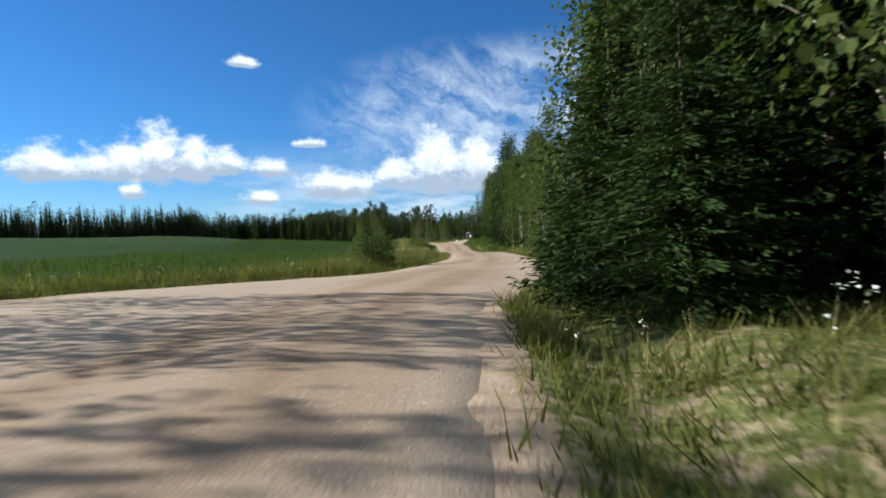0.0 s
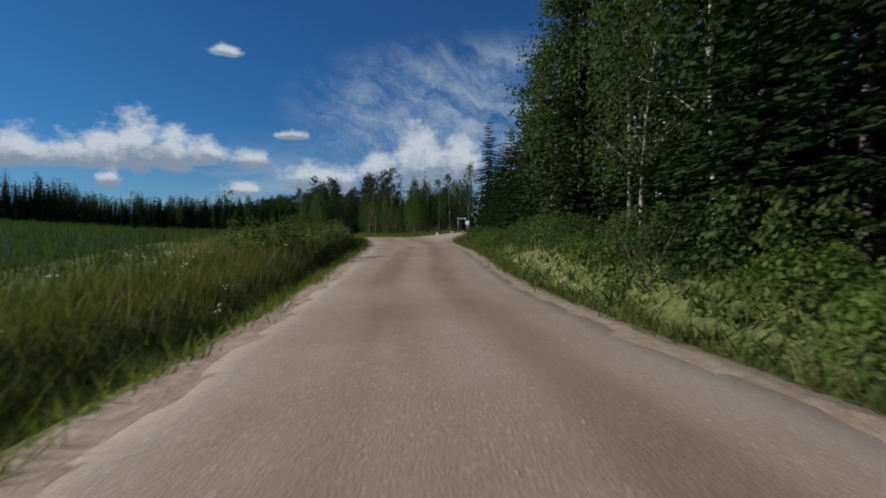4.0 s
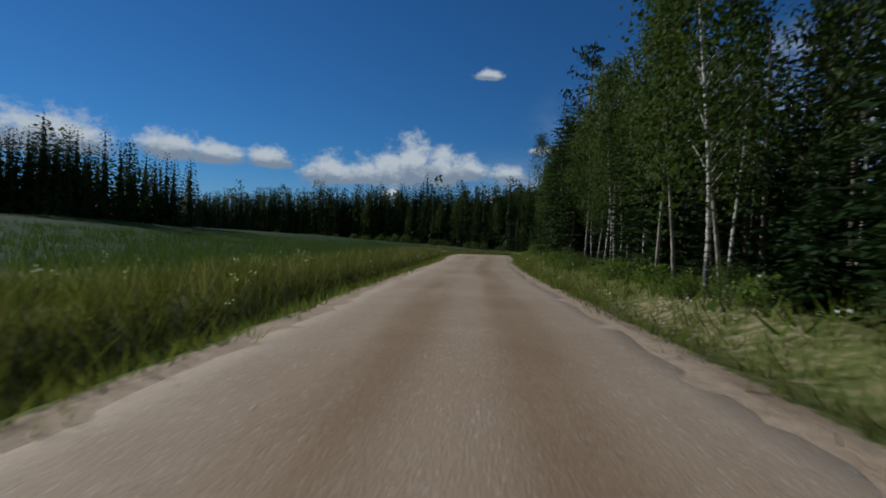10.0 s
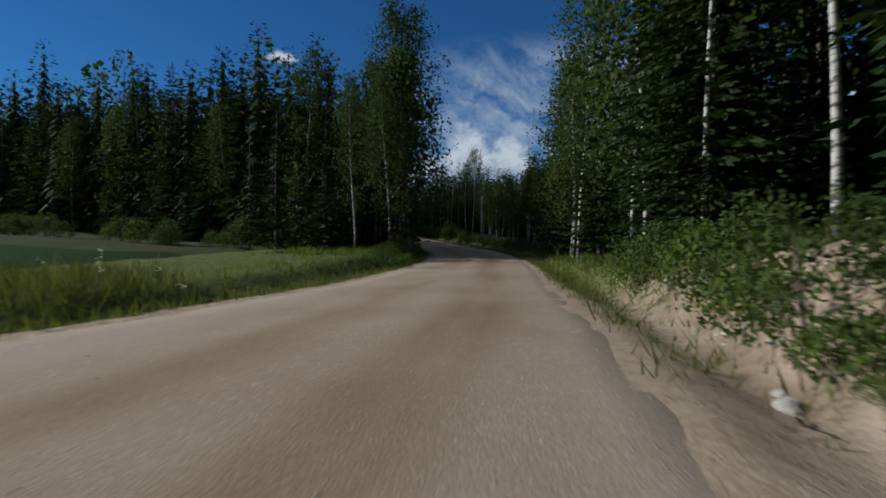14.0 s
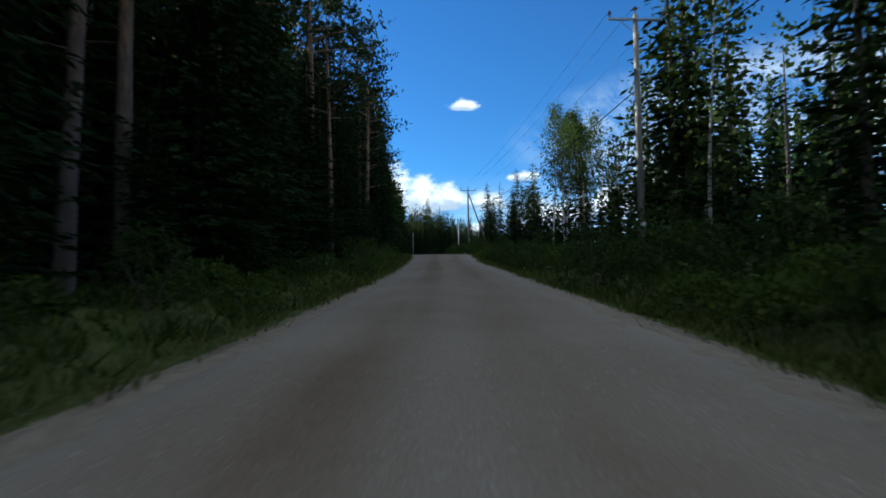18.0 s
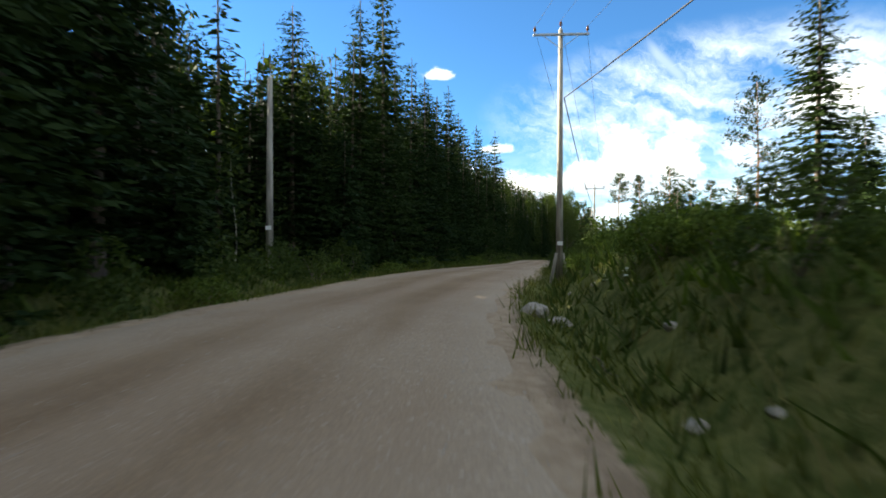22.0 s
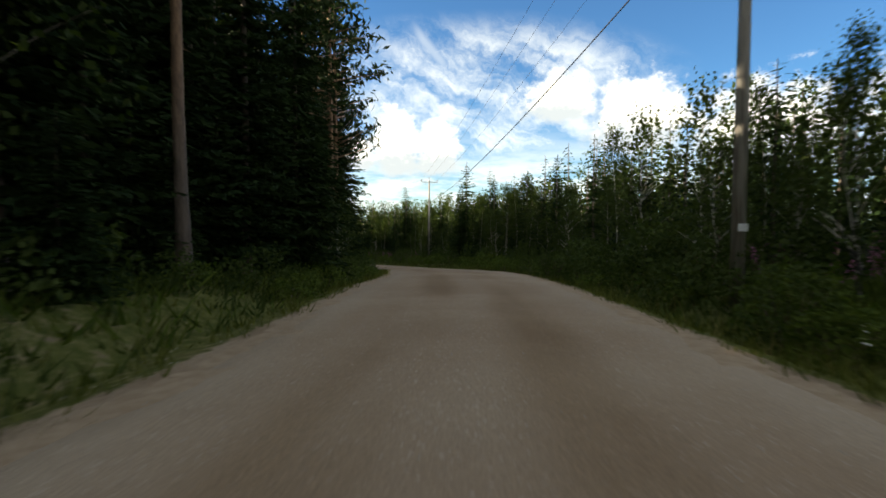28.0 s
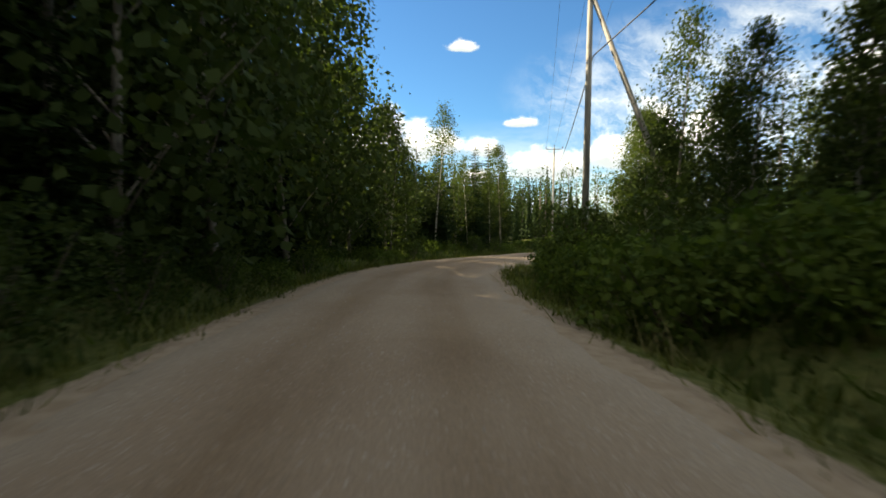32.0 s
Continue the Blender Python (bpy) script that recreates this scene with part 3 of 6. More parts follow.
def tube(points, radii, sides=6):
    """Vertices and quads of a tapering tube through the points."""
    p, r = np.asarray(points, float), np.asarray(radii, float)
    t = np.gradient(p, axis=0)
    t /= np.linalg.norm(t, axis=1)[:, None] + 1e-9
    ref = np.where(np.abs(t[:, 2:3]) > 0.9, [[1.0, 0, 0]], [[0, 0, 1.0]])
    u = np.cross(t, ref)
    u /= np.linalg.norm(u, axis=1)[:, None] + 1e-9
    w = np.cross(t, u)
    a = np.linspace(0, 2 * math.pi, sides, endpoint=False)
    v = p[:, None] + r[:, None, None] * (np.cos(a)[None, :, None] * u[:, None] + np.sin(a)[None, :, None] * w[:, None])
    idx = np.arange(len(p) * sides).reshape(len(p), sides)
    nxt = np.roll(idx, -1, axis=1)
    f = np.stack([idx[:-1], nxt[:-1], nxt[1:], idx[1:]], -1).reshape(-1, 4)
    return v.reshape(-1, 3), f


def join(pieces):
    vs, fs, n = [], [], 0
    for v, f in pieces:
        vs.append(v)
        fs.append(np.asarray(f) + n)
        n += len(v)
    return np.concatenate(vs), np.concatenate(fs)


def cards(centre, along, size, aspect, r, fold=0.25, facing=None):
    """Small bent leaves or sprays: one quad each, along the given directions."""
    n = len(centre)
    along = along / (np.linalg.norm(along, axis=1)[:, None] + 1e-9)
    out = r.normal(size=(n, 3))
    if facing is not None:
        out = facing / (np.linalg.norm(facing, axis=1)[:, None] + 1e-9) + 0.38 * out
    side = np.cross(along, out)
    side /= np.linalg.norm(side, axis=1)[:, None] + 1e-9
    up = np.cross(along, side)
    L, Wd = size[:, None], (size * aspect)[:, None]
    a = centre - along * L * 0.5
    b = centre + side * Wd * 0.5 + up * Wd * fold
    c = centre + along * L * 0.5
    d = centre - side * Wd * 0.5 + up * Wd * fold * 0.3
    v = np.stack([a, b, c, d], 1).reshape(-1, 3)
    return v, np.arange(4 * n).reshape(-1, 4)


# ---- ground, road ----
def axis(lo, hi, step, far):
    mid = np.arange(lo, hi + 0.1, step)
    grow = step * np.cumsum(1.32 ** np.arange(1, 40))
    return np.concatenate([(lo - grow[grow < far])[::-1], mid, hi + grow[grow < far]])


def make_ground():
    gx, gy = axis(-330, 170, 5.0, 3600), axis(-120, 960, 5.0, 3600)
    X, Y = np.meshgrid(gx, gy, indexing="ij")
    x, y = X.ravel(), Y.ravel()
    h, a, s, d = sheet_height(x, y)
    h = h - 1.3 * (1 - smooth(a, 11.5, 16.5))
    f = grid_faces(len(gx), len(gy))
    cx, cy = x[f].mean(1), y[f].mean(1)
    cs, cd, _ = locate(cx, cy)
    idx = np.full(len(f), 2)
    idx[(cd < -6) & (cs < 345)] = 1
    idx[(np.abs(cd) > 900)] = 2
    idx[(cd > 6) & (cs < 130)] = 2
    ob = new("ground", mesh_of("ground", np.stack([x, y, h], 1), f, [M["meadow"], M["crop"], M["floor"]], idx, True))
    tagged(ob, "green crop field and dim forest floor beside the road", "ground", kind="structure")


def ribbon(name, cols, mats, lift, jitter=0.0):
    n, k = len(SS), cols.shape[1]
    s = np.repeat(SS[:, None], k, 1)
    x, y, z = at(s.ravel(), cols.ravel())
    h = z + cross(s.ravel(), cols.ravel()) + lift
    if jitter:
        h = h + jitter * wave(x, y, 2.3, 4.0) * smooth(np.abs(cols.ravel()) - half_at(s.ravel(), cols.ravel()), 0.5, 2.5) + (0.022 * wave(x, y, 1.1, 2.0) + 0.018 * wave(x, y, 0.47, 5.0))
    me = mesh_of(name, np.stack([x, y, h], 1), grid_faces(n, k), mats, None, True, np.stack([track_place(s.ravel(), cols.ravel()), s.ravel()], 1))
    return me, s.ravel()


def make_road():
    edge = 0.07 * np.sin(SS * 0.7) * np.sin(SS * 0.31 + 1) + 0.03 * np.sin(SS * 1.7 + 2 * np.sin(SS * 0.2))
    k = np.array([-1.0, -0.955, -0.8, -0.6, -0.4, -0.2, 0, 0.2, 0.4, 0.6, 0.8, 0.955, 1.0])[None]
    cols = np.where(k > 0, (half_at(SS, 1.0) + edge)[:, None], (half_at(SS, -1.0) - edge)[:, None]) * k
    me, _ = ribbon("road", cols, [M["gravel"]], 0.025 - 0.09 * smooth(np.abs(k + 0 * cols).ravel(), 0.93, 1.0))
    tagged(new("road", me), "pinkish brown gravel road with worn wheel tracks", "road", kind="structure")
    for side, table, name in ((1, BARE_R, "verge_right"), (-1, BARE_L, "verge_left")):
        outs = np.array([-0.55, -0.2, 0.1, 0.45, 0.8, 1.15, 1.5, 1.9, 2.3, 2.7, 3.2, 3.9, 4.8, 6.0, 7.6, 9.5, 11.5, 13.2, 14.5])
        cols = side * (half_at(SS, side)[:, None] + outs[None])
        if side < 0:
            cols = cols[:, ::-1]
        me, s = ribbon(name, cols, [M["verge"]], 0.0, jitter=0.10)
        o = np.abs(cols.ravel()) - half_at(s, cols.ravel())
        v = np.empty(len(s) * 3, np.float32)
        me.vertices.foreach_get("co", v)
        v = v.reshape(-1, 3)
        v[:, 2] -= 0.9 * smooth(o, 12.5, 14.5)
        me.vertices.foreach_set("co", v.ravel())
        b = piece(s, table) * (1 - smooth(o, 3.2, 6.0)) * smooth(o, 0.6, 1.3) + 0.75 * piece(s, table) * smooth(o, 0.1, 0.5) * (1 - smooth(o, 0.6, 1.3)) + 0.62 * (1 - smooth(o, 0.15, 0.6)) + 1.2 * (1 - smooth(o, -0.1, 0.3))
        att = me.attributes.new("bare", "FLOAT", "POINT")
        att.data.foreach_set("value", b.astype(np.float32))
        tagged(new(name, me), "grassy roadside with ditch and sandy bank", "verge", kind="structure")


def make_side_road():
    # leaves to the right at the junction
    u = np.linspace(0, 1, 16)
    s = 141.4 + 3 * u
    d = 12.0 + 50 * u
    w = 3.4 + 0 * u
    k = np.linspace(-1, 1, 9)
    ss, dd = (s[:, None] + k[None] * w[:, None]).ravel(), np.repeat(d[:, None], 9, 1).ravel()
    x, y, z = at(ss, dd)
    h = np.maximum(z + cross(ss, dd), ground_z(x, y)) + 0.035
    me = mesh_of("side_road", np.stack([x, y, h], 1), grid_faces(16, 9), [M["gravel"]], None, True, np.stack([ss - 138, dd], 1))
    tagged(new("side_road", me), "gravel side road turning off at the junction", "road", kind="structure")


make_ground()
make_road()
make_side_road()


# ---- trees ----
def crown_points(r, n, lo, hi, radius, power=0.6, shell=0.55):
    """Clump centres in a crown between the heights lo and hi; radius(f) at the height fraction f."""
    f = r.random(n) ** power
    a = r.random(n) * 2 * math.pi
    q = shell + (1 - shell) * r.random(n)
    rad = np.array([radius(v) for v in f]) * q * (1 + 0.16 * np.sin(a * 3 + f * 9) + 0.12 * np.sin(a * 5 - f * 17))
    return np.stack([np.cos(a) * rad, np.sin(a) * rad, lo + (hi - lo) * f], 1)


def stem(r, height, base, lean=0.02, sides=7, top=0.12, sway=0.1):
    n = 9
    f = np.linspace(0, 1, n)
    p = np.stack([lean * height * f + sway * np.sin(f * 5 + r.random() * 6), sway * np.sin(f * 4 + r.random() * 6) - sway * 0.5, height * f], 1)
    p[:, :2] -= p[0, :2]
    p[0, 2] = -0.25
    rad = base * (1 - (1 - top) * f)
    rad[0] *= 1.25
    return p, rad


def limbs(r, p, lo, count, length, rise, thick, sides=4):
    out = []
    for _ in range(count):
        f = lo + (0.95 - lo) * r.random()
        i = f * (len(p) - 1)
        q = p[int(i)] + (p[min(int(i) + 1, len(p) - 1)] - p[int(i)]) * (i - int(i))
        a = r.random() * 6.283
        L = length * (1.15 - f) * (0.6 + 0.7 * r.random())
        t = np.linspace(0, 1, 4)[:, None]
        w = np.array([[math.cos(a), math.sin(a), 0.0]])
        pts = q + w * L * t + np.array([[0, 0, 1.0]]) * (rise * L * t - 0.25 * rise * L * t * t)
        out.append(tube(pts, thick * (1 - f * 0.6) * np.array([1, 0.75, 0.5, 0.15]), sides))
    return out


def tree(name, label, crown_mesh, trunk_mesh):
    root = new(name)
    tagged(root, label, "tree")
    part("trunk", trunk_mesh, root)
    part("crown", crown_mesh, root)
    return root


def skirts(r, height, reach, low, rings, count, inner=0.72):
    """The dense inner boughs of a conifer: rings of drooping kite-shaped boughs, with ragged tips."""
    out = []
    for i in range(rings):
        f = low + (0.93 - low) * i / (rings - 1)
        L = (reach * (1 - f) ** 0.8 + 0.1) * inner
        turn = r.random() * 6.283
        for k in range(count):
            a = turn + 6.283 * (k + r.uniform(-0.25, 0.25)) / count
            l, half = L * r.uniform(0.6, 1.2), 6.283 / count * 0.62
            z = height * (f + r.uniform(-0.012, 0.012))
            drop = (1.05 - 0.45 * f) * l
            tip = (math.cos(a) * l, math.sin(a) * l, z - drop)
            one, two = (a - half, l * 0.55), (a + half, l * 0.55)
            out += [(0, 0, z + 0.3 * l), (math.cos(one[0]) * one[1], math.sin(one[0]) * one[1], z - 0.45 * drop), tip,
                    (math.cos(two[0]) * two[1], math.sin(two[0]) * two[1], z - 0.45 * drop)]
    return np.array(out)


def spruce(seed, height=16.0, reach=2.5, low=0.06, dens=1.0, fine=1.0, name="spruce_tree"):
    r = np.random.default_rng(seed)
    p, rad = stem(r, height, 0.011 * height, 0.004, sway=0.03)
    c, al, sz = [], [], []
    z = low * height
    wood = [tube(p, rad, 7)]
    while z < height * 0.985:
        f = z / height
        L = reach * (1 - f) ** 0.75 * (0.85 + 0.3 * r.random()) + 0.28
        if f < 0.2:
            L *= 0.7 + 1.5 * f
        for k in range(int((4.5 + 3.2 * L + r.integers(0, 3)) * (1.3 if fine < 1 else 1.0))):
            a = r.random() * 6.283
            l = L * (0.6 + 0.5 * r.random())
            n = max(2, int(l / (0.19 * fine) * dens))
            t = (np.arange(n) + 0.6) / n
            drop = -0.42 * l * t + 0.26 * l * t * t if f < 0.75 else 0.25 * l * t
            w = np.array([math.cos(a), math.sin(a), 0])
            side = np.array([-math.sin(a), math.cos(a), 0])
            q = np.array([0, 0, z]) + w[None] * (l * t)[:, None]
            q[:, 2] += drop
            for sgn in (-1, 1):
                jit = r.normal(size=(n, 3)) * 0.05
                c.append(q + side[None] * sgn * (0.16 * (1.15 - 0.7 * t))[:, None] + jit)
                v = w[None] * 0.8 + side[None] * sgn * 0.75 + np.array([[0, 0, -0.25]]) + r.normal(size=(n, 3)) * 0.2
                al.append(v)
                sz.append((0.60 * (1.1 - 0.45 * t)) * (0.75 + 0.5 * r.random(n)) * min(1.0, 0.45 + l * 0.35))
        z += height * 0.026 * (0.8 + 0.4 * r.random())
    c.append(np.array([[0, 0, height], [0, 0, height - 0.4]]))
    al.append(np.array([[0, 0, 1.0], [0.1, 0, 1]]))
    sz.append(np.array([0.5, 0.5]))
    v, fc = cards(np.concatenate(c), np.concatenate(al), np.concatenate(sz) * (0.75 if fine == 1.0 else 0.36 + 0.25 * fine), 0.3 if fine == 1.0 else 0.2, r)
    tv, tf = join(wood)
    return tree(name, "dark green spruce with drooping branches by the road", mesh_of("spruce_crown", v, fc, [M["spruce"]]),
                mesh_of("spruce_trunk", tv, tf, [M["sprucebark"]], None, True))


def pine(seed, height=18.0, low=0.5, reach=2.6, count=900):
    r = np.random.default_rng(seed)
    p, rad = stem(r, height, 0.0105 * height, 0.01 * r.normal(), sway=0.12)
    wood = [tube(p, rad, 7)]
    c, al, sz = [], [], []
    nb = 34
    for k in range(nb):
        f = low + (0.99 - low) * (k + r.random()) / nb
        q = np.array([np.interp(f, np.linspace(0, 1, len(p)), p[:, i]) for i in range(3)])
        a = r.random() * 6.283
        u = (f - low) / (1 - low)
        L = reach * (0.45 + 0.75 * math.sin(math.pi * min(1, 0.25 + 0.72 * u))) * (0.55 + 0.6 * r.random()) * (1.15 - 0.6 * u)
        w = np.array([math.cos(a), math.sin(a), 0.25 + 0.3 * u])
        t = np.linspace(0, 1, 4)[:, None]
        wood.append(tube(q + w * L * t, 0.05 * np.array([1, 0.8, 0.5, 0.2]) * (1.2 - 0.7 * u), 4))
        n = int(count / nb)
        tt = 0.35 + 0.7 * r.random(n)
        cc = q + w[None] * (L * tt)[:, None] + r.normal(size=(n, 3)) * np.array([0.32, 0.32, 0.2])
        c.append(cc)
        al.append(r.normal(size=(n, 3)) + np.array([[0, 0, 0.7]]))
        sz.append(0.42 * (0.6 + 0.7 * r.random(n)))
    for k in range(7):       # dead stubs under the crown
        wood += limbs(r, p[:6], 0.45, 1, 1.2, 0.05, 0.03)
    v, fc = cards(np.concatenate(c), np.concatenate(al), np.concatenate(sz), 0.36, r)
    tv, tf = join(wood)
    return tree("pine_tree", "tall pine with a reddish bare trunk and high crown", mesh_of("pine_crown", v, fc, [M["pine"]]),
                mesh_of("pine_trunk", tv, tf, [M["pinebark"]], None, True))


def broadleaf(kind, seed, height=14.0, reach=2.2, low=0.3, count=2200, leaf=0.24, lean=0.01, top=0.85, droop=0.3, base=0.0068):
    r = np.random.default_rng(seed)
    p, rad = stem(r, height * 0.96, base * height, lean * r.normal(), sway=0.16)
    wood = [tube(p, rad, 7)] + limbs(r, p, low * 1.05, 20, reach * 0.85, 1.25, 0.032)

    def radius(f):
        return reach * (math.sin(math.pi * min(1.0, 0.16 + 0.82 * f ** top)) ** 0.75)

    # clumps first, then leaves round each clump
    n = count // 14
    q = crown_points(r, n, low * height, height, radius, 0.85, 0.35)
    q[:, 0] += np.interp(q[:, 2], p[:, 2], p[:, 0])
    q[:, 1] += np.interp(q[:, 2], p[:, 2], p[:, 1])
    c = np.repeat(q, 14, 0) + r.normal(size=(n * 14, 3)) * np.array([0.34, 0.34, 0.30 + droop * 0.3]) * (0.6 + height / 30)
    al = r.normal(size=c.shape) + np.array([[0, 0, -droop * 2]])
    # leaves turn their faces outwards, so that clumps shade as masses
    face = (c - np.repeat(q, 14, 0)) * 1.2 + np.repeat(q - np.array([[0, 0, 1.0]]) * q[:, 2:3], 14, 0) * 0.5 + np.array([[0, 0, 0.35]])
    v, fc = cards(c, al, leaf * (0.6 + 0.8 * r.random(len(c))), 0.75, r, 0.25, face)
    tv, tf = join(wood)
    bark_name = {"birch": "birchbark", "aspen": "aspenbark"}[kind]
    text = {"birch": "birch with a white black-marked trunk and airy leaves", "aspen": "aspen with a grey-brown trunk and dense round leaves"}[kind]
    return tree(("young_" if height < 13 and kind == "birch" and reach < 1.6 else "") + kind + "_tree", text, mesh_of(kind + "_crown", v, fc, [M[kind]]), mesh_of(kind + "_trunk", tv, tf, [M[bark_name]], None, True))


LEAVES = {}


def bush(seed, mat="willow", height=1.8, reach=1.2, count=1150, leaf=0.125, name="willow_bush", label="dense green willow bush on the roadside"):
    r = np.random.default_rng(seed)
    n = count // 8
    a, f = r.random(n) * 6.283, r.random(n) ** 0.7
    rad = reach * np.sqrt(np.clip(1 - (f - 0.25) ** 2 * 1.5, 0.05, 1)) * (0.35 + 0.65 * np.sqrt(r.random(n)))
    q = np.stack([np.cos(a) * rad, np.sin(a) * rad, height * (0.06 + 0.94 * f) * (1 - 0.35 * (rad / reach) ** 2)], 1)
    c = np.repeat(q, 8, 0) + r.normal(size=(n * 8, 3)) * 0.13
    face = c * np.array([[0.6, 0.6, 0.3]]) + (c - np.repeat(q, 8, 0)) * 2.0 + np.array([[0, 0, 0.4]])
    v, fc = cards(c, r.normal(size=c.shape) + np.array([[0, 0, 0.4]]), leaf * (0.6 + 0.8 * r.random(len(c))), 0.6, r, 0.25, face)
    root = new(name)
    tagged(root, label, "bush")
    stems = []
    for k in range(7):
        a = r.random() * 6.283
        t = np.linspace(0, 1, 4)[:, None]
        pts = np.array([[0, 0, -0.15]]) + np.array([[math.cos(a) * reach * 0.6, math.sin(a) * reach * 0.6, height * 0.85]]) * t
        stems.append(tube(pts, np.array([0.022, 0.018, 0.012, 0.005]), 4))
    part("stem", mesh_of("bush_stem", *stems[0], [M["twig"]], None, True), root)
    tv, tf = join(stems[1:])
    LEAVES[root.name] = v
    fv, ff = join([(v, fc), (tv, tf)])
    idx = np.concatenate([np.zeros(len(fc), int), np.ones(len(tf), int)])
    part("foliage", mesh_of("bush_foliage", fv, ff, [M[mat], M["twig"]], idx), root)
    return root


# one of each kind is planted where it stands first, the rest are copies
PROTO = {
    "spruce": [spruce(1, 16, 2.9), spruce(2, 17, 3.2, 0.04), spruce(3, 15, 2.6, 0.08), spruce(4, 12, 2.7, 0.015, 1.2)],
    "pine": [pine(11, count=1500), pine(12, 20, 0.5, 2.9, 1700), pine(13, 17, 0.4, 2.4, 1500)],
    "seedpine": [pine(14, 20, 0.64, 2.4, 1700), pine(15, 19, 0.60, 2.1, 1500)],
    "birch": [broadleaf("birch", 21, 14, 2.2, 0.2, 4200, 0.175), broadleaf("birch", 22, 16, 2.4, 0.24, 4600, 0.175), broadleaf("birch", 23, 12, 2.0, 0.2, 3800, 0.17, 0.03)],
    "slim": [broadleaf("birch", 24, 11, 1.4, 0.38, 2300, 0.165), broadleaf("birch", 25, 12.5, 1.5, 0.45, 2400, 0.165), broadleaf("birch", 26, 10, 1.3, 0.3, 2100, 0.16)],
    "high": [broadleaf("birch", 27, 15, 1.9, 0.46, 3000, 0.17, 0.03), broadleaf("birch", 28, 17, 2.0, 0.5, 3200, 0.17, 0.035)],
    "round": [broadleaf("aspen", 35, 11, 2.9, 0.05, 5400, 0.21, 0.01, 0.75, 0.1, 0.009), broadleaf("aspen", 36, 10, 2.6, 0.04, 5000, 0.21, 0.02, 0.7, 0.1, 0.009)],
    "tallaspen": [broadleaf("aspen", 33, 15.5, 2.0, 0.42, 3300, 0.18, 0.03, 0.8, 0.1, 0.0075), broadleaf("aspen", 34, 14, 2.1, 0.36, 3300, 0.18, 0.04, 0.8, 0.1, 0.0075)],
    "aspen": [broadleaf("aspen", 31, 15, 2.6, 0.18, 4600, 0.20, 0.01, 0.8, 0.1, 0.0095), broadleaf("aspen", 32, 16.5, 2.8, 0.3, 4600, 0.20, 0.02, 0.8, 0.1, 0.0095)],
    "youngpine": [spruce(41, 6, 1.7, 0.02, 1.0, 1.0, "young_spruce_tree"), spruce(42, 4.5, 1.4, 0.02, 1.0, 1.0, "young_spruce_tree")],
    "nearspruce": [spruce(43, 13, 2.7, 0.03, 1.4, 0.5), spruce(44, 15, 2.9, 0.03, 1.4, 0.5)],
    "nearyoung": [spruce(45, 5.0, 1.7, 0.02, 1.0, 0.4, "young_spruce_tree")],
    "sapling": [broadleaf("birch", 51, 4.5, 1.15, 0.08, 1400, 0.13), broadleaf("birch", 52, 6, 1.3, 0.1, 1700, 0.135)],
    "willow": [bush(61), bush(62, height=2.3, reach=1.5, count=1500), bush(63, height=1.4, reach=1.1, count=950)],
    "fern": [bush(71, "herb", 0.95, 1.1, 1100, 0.135, "raspberry_thicket", "bright green raspberry and fern thicket beside the gravel"),
             bush(72, "herb", 1.2, 1.3, 1350, 0.14, "raspberry_thicket", "bright green raspberry and fern thicket beside the gravel")],
}
used = set()
BACK = collections.defaultdict(list)


def thin(name, spec, step, grow):
    """Light meshes for the trees further in: fewer, larger sprays."""
    out = []
    for ob in spec:
        if ob.name in LEAVES:
            v = LEAVES[ob.name].reshape(-1, 4, 3)[::3]
            mid = v.mean(1, keepdims=True)
            out.append(((mid + (v - mid) * 1.6).reshape(-1, 3), None, None, next(o for o in ob.children if o.name.startswith("foliage")).data.materials[0], None))
            continue
        crown = next(o for o in ob.children if o.name.startswith("crown")).data
        trunk = next(o for o in ob.children if o.name.startswith("trunk")).data
        v = np.empty(len(crown.vertices) * 3, np.float32)
        crown.vertices.foreach_get("co", v)
        v = v.reshape(-1, 4, 3)
        keep = v[::step]
        mid = keep.mean(1, keepdims=True)
        keep = mid + (keep - mid) * grow
        t = np.empty(len(trunk.vertices) * 3, np.float32)
        trunk.vertices.foreach_get("co", t)
        t = t.reshape(-1, 3)[:63]
        idx = np.arange(63).reshape(9, 7)
        nxt = np.roll(idx, -1, axis=1)
        f = np.stack([idx[:-1], nxt[:-1], nxt[1:], idx[1:]], -1).reshape(-1, 4)
        out.append((keep.reshape(-1, 3), t, f, crown.materials[0], trunk.materials[0]))
    return out


